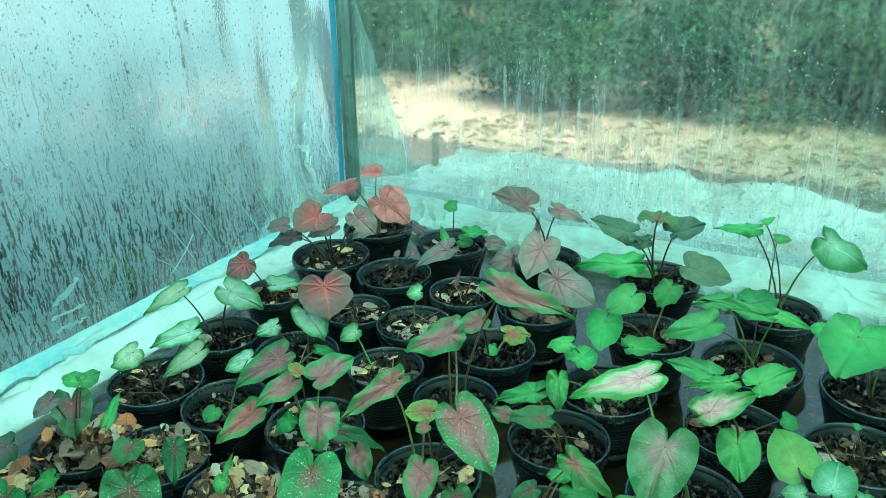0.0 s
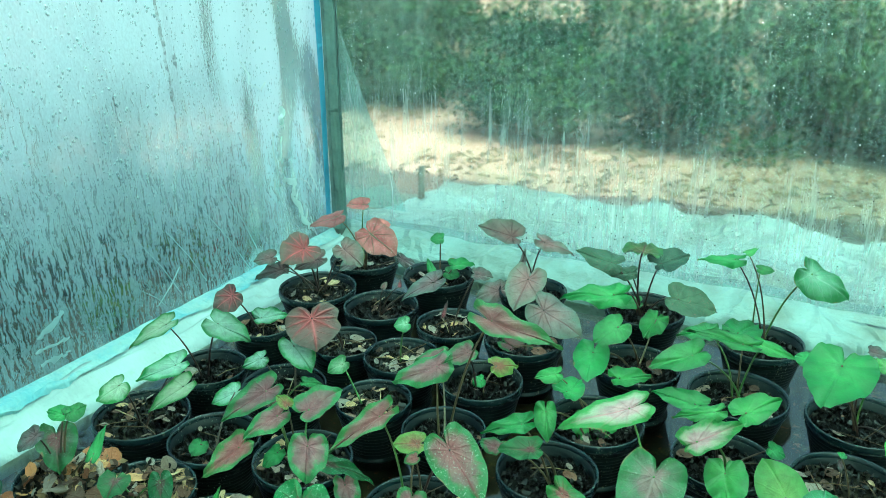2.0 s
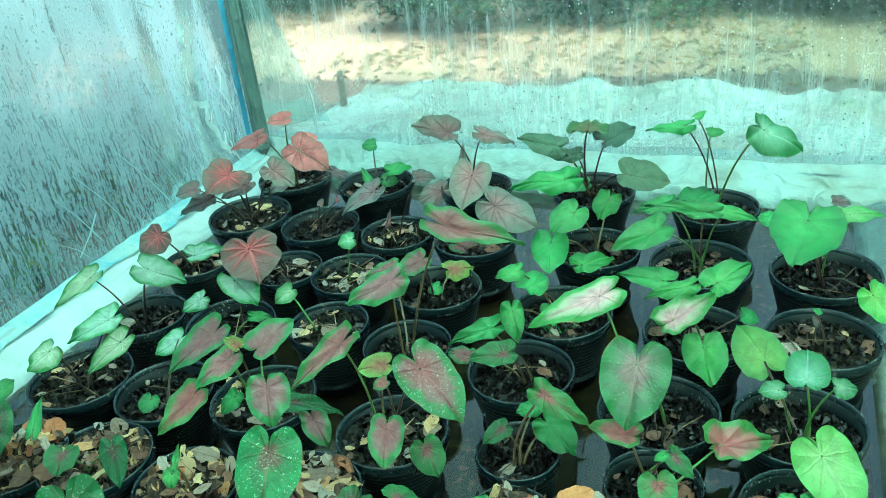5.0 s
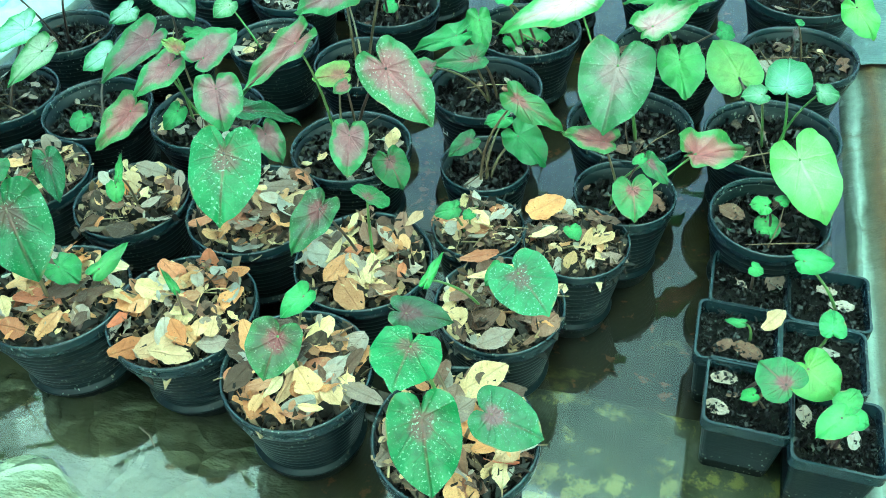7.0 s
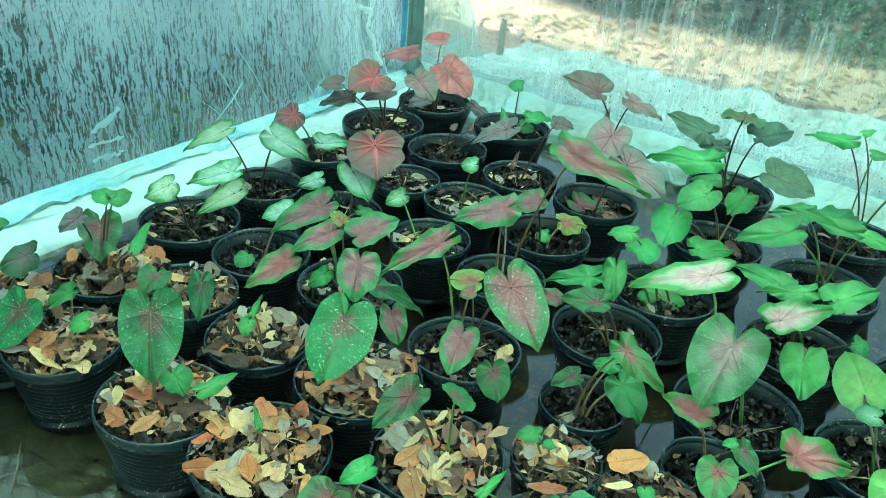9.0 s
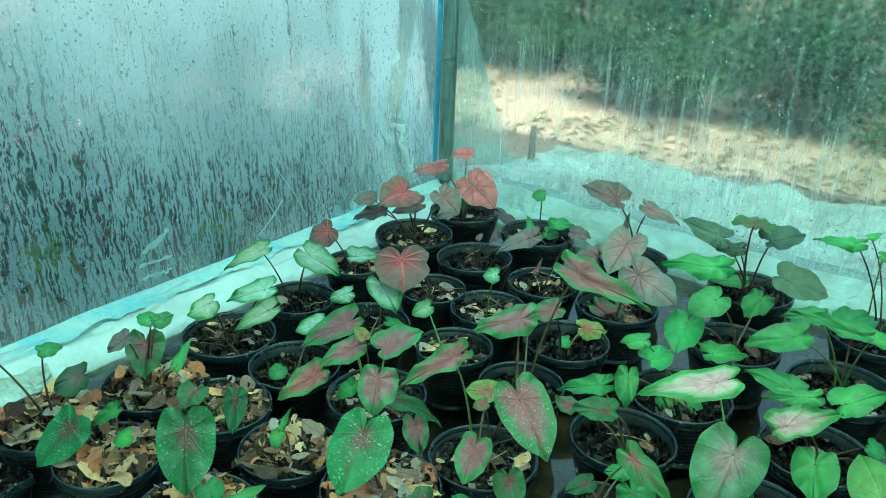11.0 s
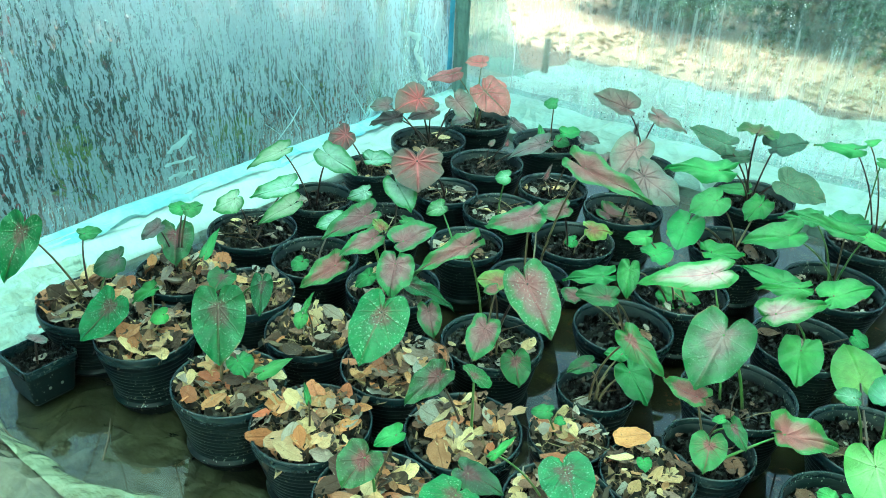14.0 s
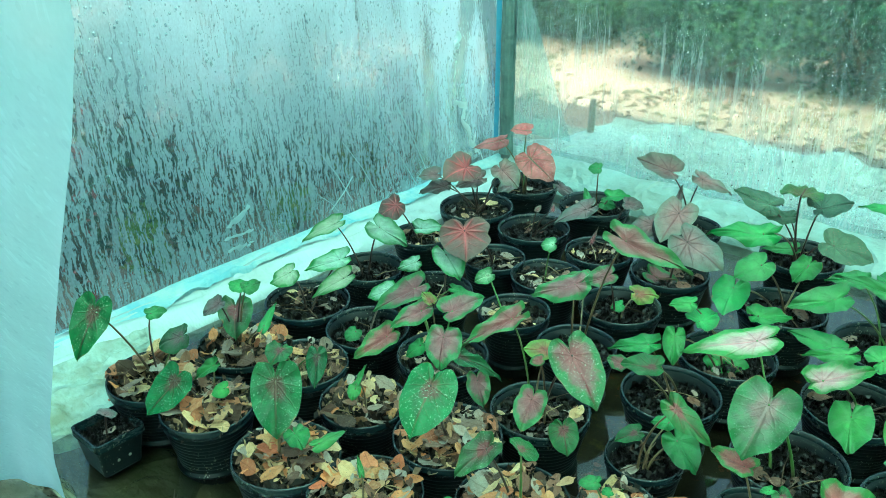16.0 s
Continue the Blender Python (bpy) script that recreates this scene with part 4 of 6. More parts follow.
def edge_sheet(name, start, end, outward, width, height, material, label, rise=0.0, rumple=1.0):
    """A liner edge: from the water over a rounded kerb and outwards, wrinkled."""
    a, b, o = Vector(start), Vector(end), Vector(outward)

    def at(s, t):
        p = a.lerp(b, s)
        q = t * (width + 0.10)
        if t < 0.35:
            k = t / 0.35
            out, z = 0.03 * k * k, FLOOR_Z - 0.006 + (height - FLOOR_Z) * math.sin(k * math.pi / 2)
        else:
            k = (t - 0.35) / 0.65
            out, z = 0.03 + width * k, height + 0.012 * math.sin(k * math.pi) + rise * k
        amp = (0.35 + 0.65 * min(1.0, t * 2)) * rumple
        n1 = rough(p.x * 1.0, p.y * 1.0, t * 1.5 + height, 7.0) * 0.014 + (abs(noise.noise(Vector((p.x * 5 + t * 3, p.y * 5 - t * 2, t * 9.0 + height * 40)))) - 0.2) * 0.016 + noise.noise(Vector((p.x * 22, p.y * 22, t * 16.0))) * 0.004
        return (p.x + o.x * (out + n1 * amp), p.y + o.y * (out + n1 * amp), max(z + n1 * amp, FLOOR_Z - 0.01))

    return structure(name, surface(name, 220, 24, at, material), label)


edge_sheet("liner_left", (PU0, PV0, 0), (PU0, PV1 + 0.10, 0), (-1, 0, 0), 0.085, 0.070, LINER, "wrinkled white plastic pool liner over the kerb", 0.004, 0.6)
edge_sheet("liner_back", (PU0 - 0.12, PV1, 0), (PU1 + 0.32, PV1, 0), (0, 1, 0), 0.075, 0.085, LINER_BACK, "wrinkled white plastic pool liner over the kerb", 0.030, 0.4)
edge_sheet("liner_right", (PU1, 1.40, 0), (PU1, PV1, 0), (1, 0, 0), 0.3, 0.070, LINER_DARK, "wrinkled plastic pool liner over the kerb", 0.0)
edge_sheet("liner_near_right", (PU1, PV0, 0), (PU1, 1.42, 0), (1, 0, 0), 0.3, 0.060, RIM_STAINED, "wet dirty plastic pool liner over the kerb", 0.0)
edge_sheet("liner_front", (PU0, PV0, 0), (PU1, PV0, 0), (0, -1, 0), 0.3, 0.07, WET, "wet wrinkled plastic pool liner over the kerb", 0.0)
def hem(s, t):
    """The lower edge of the side film, lapped over the liner: white and pale blue plastic, crumpled."""
    v = 0.2 + 1.68 * s
    wide = 0.040 + 0.020 * rough(v, 0, 4.0, 3.0) + 0.014 * rough(v, 0, 9.0, 13.0) + 0.007 * rough(v, 0, 2.0, 45.0)
    fold = 0.008 * rough(v * 1.3, t, 2.0, 7.0) + 0.006 * abs(rough(v, t * 0.5, 5.0, 17.0)) + 0.003 * rough(v, t, 8.0, 40.0)
    return (U0 + 0.004 + wide * t, v, 0.094 - 0.030 * max(0.0, 0.95 - v) - 0.010 * t + fold * (0.3 + t))


structure("film_hem", surface("film_hem", 240, 10, hem, TRIM), "crumpled white and pale blue hem of the film")

# corner pole with its blue strip
pole = thing("corner_pole", YARD @ Matrix.Translation((U0 + 0.03, V1 - 0.03, 0.0)), "grey-green metal corner pole behind film", "pole")
part("shaft", tube("shaft", [(-0.002, 0, 0.0), (0.0, 0, 0.7), (-0.002, 0, TOP)], [0.0135, 0.0135, 0.0135], STEEL, 16), pole)
part("film_wrap", surface("film_wrap", 64, 50, lambda s, t: ((0.0155 + 0.0022 * abs(math.sin(11 * s * math.pi + 5 * t)) + 0.0012 * math.sin(40 * s + 9 * t)) * math.cos(s * 2 * math.pi) - 0.002, (0.0155 + 0.0022 * abs(math.sin(11 * s * math.pi + 5 * t)) + 0.0012 * math.sin(40 * s + 9 * t)) * math.sin(s * 2 * math.pi), 0.10 + (TOP - 0.12) * t), WRAP), pole, "dull polythene wound round the pole in long folds")
part("ribbon", surface("ribbon", 3, 40, lambda s, t: (-0.021 - 0.004 * s + 0.003 * math.sin(9 * t), -0.010 - (0.012 + 0.018 * t) * s, 0.12 + (TOP - 0.15) * t), RIBBON), pole, "blue tarpaulin strip beside the pole")

# loose flap of film at the near end of the side wall
EDGE = ((0.075, -0.895, 0.538), (0.18, -0.83, 0.515), (0.288, -0.745, 0.491), (0.514, -0.499, 0.422), (0.621, -0.388, 0.393), (0.73, -0.28, 0.368), (1.3, -0.25, 0.36), (2.05, -0.25, 0.36))


def hanging(s, t):
    """A curtain pulled aside: its free edge runs from the roof down and out to the corner of the pool."""
    z = 0.075 + 1.975 * t ** 2
    k = max(i for i in range(7) if z >= EDGE[i][0] - 1e-6)
    (z0, u0, v0), (z1, u1, v1) = EDGE[k], EDGE[k + 1]
    f = (z - z0) / (z1 - z0)
    u, v = u0 + (u1 - u0) * f, v0 + (v1 - v0) * f
    fold = (0.018 * math.sin(34 * s + 2 * t) + 0.010 * math.sin(71 * s + 5 * t)) * min(1.0, 8 * s)
    return (u - 0.75 * s, v - 0.22 * s + fold, z)


film_wall("film_flap", FILM_FLAP, hanging, 150, 50, "loose hanging sheet of milky polythene film")


def slack(s, t):
    """Liner that slopes from the kerb into the water in the near corner, stained by algae."""
    v = 0.46 + 0.36 * s
    reach = 0.13 * min(1.0, (0.84 - v) / 0.12)
    u = PU0 - 0.015 + (reach + 0.02) * t + 0.006 * rough(v, t, 1.0, 9.0)
    z = 0.088 - 0.045 * t ** 0.8 - 0.016 * t ** 4 + 0.008 * rough(v, u, 3.0, 14.0) + 0.009 * max(0.0, 0.25 - abs(rough(v * 0.6, u * 1.6, 6.0, 24.0))) + 0.004 * rough(v, u, 8.0, 60.0)
    return (u, v, z)


structure("liner_slack", surface("liner_slack", 150, 50, slack, PALE_STAINED), "pale liner stained yellow-green sloping into the water")

# outside: sheet of plastic on the dirt behind the back wall


def ground_sheet(s, t):
    u = -1.3 + 3.2 * s
    far = 0.62 + 0.11 * rough(u, 0, 3.0, 2.5) + 0.05 * rough(u, 0, 8.0, 9.0) - 0.03 * u
    v = V1 + 0.012 + (far + 0.048) * t
    z = -0.03 * max(0.0, 1 - 22 * t) + 0.075 * (1 - t) ** 2 + 0.022 + ground_height(u, v) + 0.03 * max(0, rough(u, v, 6.0, 5.0)) + 0.02 * abs(rough(u, v, 2.0, 9.0)) + 0.006 * rough(u, v, 1.0, 28.0) + 0.035 * math.exp(-((t - 0.93) / 0.07) ** 2) * (0.5 + 0.9 * rough(u, 3.0, 0, 4.0)) - 0.03 * max(0.0, (t - 0.95) * 20)
    return (u, v, z)


structure("plastic_sheet", surface("plastic_sheet", 260, 60, ground_sheet, SHEET), "crumpled white plastic sheet lying on the dirt")


def straw_patch():
    rng = random.Random(5)
    vs, fs = [], []
    for i in range(11000):
        u, v = rng.uniform(-3.6, 4.2), rng.uniform(2.5, 5.2)
        if rough(u, v, 2.0, 1.1) < -0.12 + 0.5 * max(0.0, min(1.0, u + 0.9)):
            continue
        a, l, w = rng.uniform(0, 6.28), rng.uniform(0.02, 0.08), rng.uniform(0.001, 0.0022)
        z = ground_height(u, v) + rng.uniform(0.0, 0.02)
        d, o = Vector((math.cos(a), math.sin(a), rng.uniform(-0.1, 0.25))) * l, Vector((-math.sin(a), math.cos(a), 0)) * w
        p, k = Vector((u, v, z)), len(vs)
        vs += [p - o, p + o, p + d * 0.6 + o + UP * 0.012, p + d + UP * 0.004, p + d * 0.6 - o + UP * 0.012]
        fs.append((k, k + 1, k + 2, k + 3, k + 4))
    ob = new("straw", mesh_of("straw", vs, fs, STRAW, False))
    ob.matrix_basis = YARD
    tagged(ob, "dry straw and grass strewn on the dirt", "straw", kind="stuff")


straw_patch()


def shrub(u, v, size, height, material, label, seed, leaves=1500):
    """Stems and an uneven crown of many small blades."""
    rng = random.Random(seed)
    base = thing("shrub", YARD @ Matrix.Translation((u, v, ground_height(u, v) - 0.02)), label, "shrub", "shrubs outside the greenhouse")
    tips = []
    for k in range(6):
        a = rng.uniform(0, 6.28)
        tip = Vector((math.cos(a) * size * rng.uniform(0.2, 0.6), math.sin(a) * size * rng.uniform(0.2, 0.6), height * rng.uniform(0.55, 0.9)))
        tips.append(tip)
        part("limb", tube("limb", [(0, 0, 0), tip * 0.4 + Vector((0, 0, 0.1 * height)), tip], [0.022, 0.014, 0.005], BARK, 6), base)
    lumps = [Vector((rng.gauss(0, size * 0.45), rng.gauss(0, size * 0.45), height * (0.12 + 0.85 * rng.random()))) for k in range(16)] + tips
    vs, fs = [], []
    for i in range(leaves):
        c = rng.choice(lumps)
        p = c + Vector((rng.gauss(0, 0.17 * size), rng.gauss(0, 0.17 * size), rng.gauss(0, 0.12 * height)))
        p.z = max(p.z, 0.03)
        d = Vector((rng.gauss(0, 1), rng.gauss(0, 1), rng.gauss(-0.2, 0.6))).normalized()
        w = d.orthogonal().normalized()
        w.rotate(Matrix.Rotation(rng.uniform(0, 6.28), 3, d))
        l = rng.uniform(0.015, 0.042) * (0.6 + 0.5 * size)
        k = len(vs)
        vs += [p, p + d * l * 0.45 + w * l * 0.26, p + d * l, p + d * l * 0.45 - w * l * 0.26]
        fs.append((k, k + 1, k + 2, k + 3))
    part("crown", mesh_of("crown", vs, fs, material, False), base)


rs = random.Random(11)
# lit copies stand on the left, dark ones on the right
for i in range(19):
    shrub(-3.4 + i * 0.45 + rs.uniform(-0.15, 0.15), 3.5 + rs.uniform(-0.12, 0.3), rs.uniform(0.36, 0.46), rs.uniform(0.32, 0.46), SHRUB_PAINTED_LIT if i % 2 == 1 and i < 8 else SHRUB, "dense dark green shrub behind the dirt yard", 30 + i, 9000)
# the far row has sunlight painted into its leaf colours
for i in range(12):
    shrub(-5.0 + i * 1.0, 6.2 + rs.uniform(-0.3, 0.4), rs.uniform(0.9, 1.1), rs.uniform(1.5, 2.4), SHRUB_PAINTED_SUN, "tall green shrub with sunlit tones painted in, behind the dirt yard", 60 + i, 11000)
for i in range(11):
    shrub(-3.6 + i * 0.78, 4.2 + rs.uniform(-0.15, 0.2), rs.uniform(0.5, 0.6), rs.uniform(0.46, 0.66), SHRUB_PAINTED_LIT if i < 6 else SHRUB, "leafy green shrub behind the dirt yard", 160 + i, 9000)
for i in range(9):
    shrub(-2.0 + rs.uniform(-0.12, 0.04), -0.7 + i * 0.33, rs.uniform(0.28, 0.36), rs.uniform(0.40, 0.52), SHRUB, "low dark green shrub outside the film", 90 + i, 3600)
for i in range(8):
    shrub(-3.1 + rs.uniform(-0.2, 0.2), -1.2 + i * 0.72, rs.uniform(0.55, 0.7), rs.uniform(0.6, 0.9), SHRUB, "green shrub outside the film", 110 + i, 3600)
for i in range(11):
    shrub(-1.66 + rs.uniform(-0.05, 0.05), -0.5 + i * 0.235, rs.uniform(0.17, 0.22), rs.uniform(0.16, 0.26), SHRUB_MID, "low weedy green shrub outside the film", 190 + i, 2400)
shrub(-1.62, 2.0, 0.15, 0.30, SHRUB_RED, "small red-leaved shrub outside the film", 131, 700)
shrub(-1.385, 1.67, 0.045, 0.31, SHRUB_RED, "small red-leaved shrub outside the film", 301, 900)
shrub(-1.375, 1.76, 0.045, 0.13, GRASSY, "low yellow-green weeds outside the film", 307, 500)
shrub(-1.440, 0.853, 0.10, 0.45, SHRUB_RED, "small red-leaved shrub outside the film", 302, 220)
shrub(-1.500, 1.176, 0.09, 0.59, SHRUB_RED, "small red-leaved shrub outside the film", 305, 200)
shrub(-1.480, 1.009, 0.04, 0.15, GRASSY, "low yellow-green weeds outside the film", 303, 700)
shrub(-1.440, 1.775, 0.06, 0.13, GRASSY, "low yellow-green weeds outside the film", 304, 700)
shrub(-1.440, 1.342, 0.04, 0.10, GRASSY, "low yellow-green weeds outside the film", 306, 700)
shrub(-1.62, 1.62, 0.13, 0.12, GRASSY, "low yellow-green weeds outside the film", 133, 600)
shrub(-1.60, 1.86, 0.12, 0.10, GRASSY, "low yellow-green weeds outside the film", 134, 500)
shrub(-2.3, 0.25, 0.2, 0.42, SHRUB_RED, "small red-leaved shrub outside the film", 132, 400)


# ---- pots ----
POT_RNG = random.Random(3)


def dry_leaf_mesh(seed):
    """A curled, partly torn dead leaf one unit long, folded along its midrib."""
    rng = random.Random(seed)
    n, vs, fs = 12, [], []
    curl, twist, fat, bend = rng.uniform(-0.4, 1.1), rng.uniform(-0.9, 0.9), rng.uniform(0.21, 0.36), rng.uniform(-0.2, 0.2)
    point, cup, ph = rng.uniform(0.42, 0.85), rng.uniform(-0.1, 0.55), rng.uniform(0, 6)
    torn = rng.choice((0.0, 0.0, 0.35, 0.6))
    broken = rng.choice((0, 0, 0, rng.uniform(0.5, 0.8)))
    for i in range(n + 1):
        s = i / n
        w = fat * (math.sin(math.pi * (0.05 + 0.92 * s)) ** point) * (1 + 0.07 * rng.uniform(-1, 1))
        if broken and s > broken:
            w *= max(0.15, 1 - 6 * (s - broken))
        for j in (-1, -0.5, 0, 0.5, 1):
            cut = 1 - torn * max(0.0, math.sin(5 * s + ph)) if j > 0 else 1.0
            y = j * w * cut
            z = curl * 0.42 * (s - 0.5) ** 2 + cup * y * y * 2.2 + twist * y * (s - 0.5) + 0.02 * math.sin(11 * s + 5 * j + ph) + 0.018 * rng.uniform(-1, 1) + (0.02 if j == 0 else 0) + 0.05 * math.sin(4 * s + 2 * ph) * j
            vs.append((s - 0.5, y + bend * (s - 0.5) ** 2, z))
    for i in range(n):
        for j in range(4):
            k = i * 5 + j
            fs.append((k, k + 1, k + 6, k + 5))
    return vs, fs


DRY = {}
for key, mat in (("l", LITTER), ("d", LITTER_PALE), ("g", LITTER_GREY), ("k", LITTER_DARK)):
    DRY[key] = [mesh_of("dry_leaf", *dry_leaf_mesh(40 + k), mat) for k in range(20)]


def pot_profile(r, h):
    """Outer wall with its rings and foot, up to under the lip."""
    pts = [(0.0, 0.0), (r * 0.70, 0.0), (r * 0.735, 0.0150), (r * 0.790, 0.0160), (r * 0.800, 0.0178), (r * 0.792, 0.0194), (r * 0.745, 0.0215)]
    n = 9
    for k in range(n):
        a = k / n
        rr = r * (0.735 + 0.205 * a)
        z0 = 0.023 + (h - 0.044) * a
        dz = (h - 0.044) / n
        pts += [(rr, z0), (rr + 0.0003, z0 + dz * 0.25), (rr + r * 0.205 / n * 0.8, z0 + dz * 0.86), (rr + r * 0.205 / n * 0.8 - 0.0002, z0 + dz * 0.95)]
    pts += [(r * 0.945, h - 0.020), (r * 0.965, h - 0.018), (r * 0.965, h - 0.006)]
    pts += [(r * 0.915, h - 0.006), (r * 0.90, h - 0.03), (r * 0.84, h - 0.045)]
    return pts


def flower_pot(x, y, r, fill, h=0.100):
    """A black nursery pot: s bare soil, d soil with some pale dry leaves, l filled with dry leaf litter."""
    rng = POT_RNG
    words = {"s": "black plastic nursery pot with dark soil, standing in water", "d": "black plastic nursery pot with greyish soil and a few dry leaves",
             "l": "black plastic nursery pot heaped with dry tan leaf litter",
             "m": "black plastic nursery pot with dark leaf mould and some dry leaves"}[fill]
    base = RIM_Z - h
    pot = thing("flower_pot", pose(x, y, base, rng.uniform(-1, 1), rng.uniform(-1, 1), rng.uniform(0, 360)), words, "pot", "black nursery pots")
    seed = rng.uniform(0, 6)
    part("body", lathe("body", pot_profile(r, h), POT, 40, 0.006, seed), pot)
    lip = [(r * 0.955, h - 0.013), (r * 0.992, h - 0.012), (r * 1.0, h - 0.007), (r * 0.998, h - 0.001), (r * 0.985, h + 0.001), (r * 0.955, h), (r * 0.935, h - 0.004), (r * 0.925, h - 0.012)]
    part("rim", lathe("rim", lip, RIM_MAT, 40, 0.006, seed), pot)
    mould = fill == "m"
    fill = "l" if mould else fill
    level = {"s": 0.022, "d": 0.016, "l": 0.014 if mould else 0.011}[fill]
    top = h - level
    rings, steps = 7, 26
    vs, fs = [(0, 0, top + 0.003)], []
    for i in range(1, rings + 1):
        rr = r * 0.925 * i / rings
        for k in range(steps):
            a = 2 * math.pi * k / steps
            px, py = rr * math.cos(a), rr * math.sin(a)
            vs.append((px, py, top + 0.006 * rough(px + x, py + y, 1.0, 45) + 0.004 * rough(px + x, py, 3.0, 140) + (0.006 if fill == "l" else 0.0) * (1 - i / rings)))
    fs += [(0, 1 + k, 1 + (k + 1) % steps) for k in range(steps)]
    for i in range(rings - 1):
        for k in range(steps):
            j = (k + 1) % steps
            fs.append((1 + i * steps + k, 1 + (i + 1) * steps + k, 1 + (i + 1) * steps + j, 1 + i * steps + j))
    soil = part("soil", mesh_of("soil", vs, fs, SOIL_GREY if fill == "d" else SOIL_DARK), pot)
    # crumbs and bark chips in the soil
    vs, fs = [], []
    for i in range({"s": 520, "d": 420, "l": 900 if mould else 760}[fill]):
        q, a = r * 0.9 * math.sqrt(rng.random()), rng.uniform(0, 6.28)
        s = rng.uniform(0.0010, 0.0042) * (1.25 if fill == "l" else 1.0)
        long = 2.4 if fill == "l" and i % 3 == 0 else 1.0
        m = Matrix.Translation((q * math.cos(a), q * math.sin(a), top + rng.uniform(0.0, 0.010 if fill == "l" else 0.005))) @ Euler((rng.uniform(0, 6), rng.uniform(0, 6), rng.uniform(0, 6))).to_matrix().to_4x4()
        k = len(vs)
        vs += [m @ Vector(p) for p in ((-s * 1.6 * long, -s * 0.8, 0), (s * 1.5 * long, -s * 0.6, s * 0.2), (s * 1.2 * long, s * 0.9, 0), (-s * long, s * 0.7, -s * 0.2), (0, 0, s * 0.8))]
        fs += [(k, k + 1, k + 4), (k + 1, k + 2, k + 4), (k + 2, k + 3, k + 4), (k + 3, k, k + 4), (k + 3, k + 2, k + 1, k)]
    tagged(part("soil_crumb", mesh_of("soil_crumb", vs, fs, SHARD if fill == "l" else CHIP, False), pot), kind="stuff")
    count = {"s": 6, "d": 18, "l": 84 if mould else 96}[fill]
    for i in range(int(count * (0.6 + 0.4 * r / 0.068))):
        q, a = r * 0.86 * math.sqrt(rng.random()), rng.uniform(0, 6.28)
        size = (0.009 + 0.032 * rng.random() ** 1.6) * (1.0 if fill == "l" else 0.85) * min(1.0, 0.35 + 0.65 * r / 0.065) * (0.85 if mould else 1.0)
        up = 0.005 + (rng.uniform(0.006, 0.022) * (1 - (q / r) ** 2 * 0.5) if fill == "l" else rng.uniform(0, 0.004))
        tilt = 24 if fill == "l" else 14
        kind = rng.choice("lgkkdkkgdk") if mould else rng.choice("lklkdlkgggkld") if fill == "l" else rng.choice("dggk") if fill == "d" else rng.choice("gkkk")
        m = pose(q * math.cos(a), q * math.sin(a), top + up, rng.gauss(0, tilt), rng.gauss(0, tilt), rng.uniform(0, 360)) @ Matrix.Diagonal((size, size * rng.uniform(0.8, 1.3), size * 0.8, 1))
        part("dry_leaf", rng.choice(DRY[kind]), soil, "", m)
    for i in range(26 if mould else 18 if fill == "l" else 6 if fill == "d" else 2):
        q, a, t = r * 0.6 * rng.random(), rng.uniform(0, 6.28), rng.uniform(0, 6.28)
        o, d = Vector((q * math.cos(a), q * math.sin(a), top + 0.012)), Vector((math.cos(t), math.sin(t), rng.uniform(-0.1, 0.2))) * rng.uniform(0.012, 0.036)
        part("twig", tube("twig", [o - d, o + Vector((0.002, 0.001, 0.002)), o + d], [0.0006, 0.0008, 0.0004], TWIG, 5), soil)
    return pot


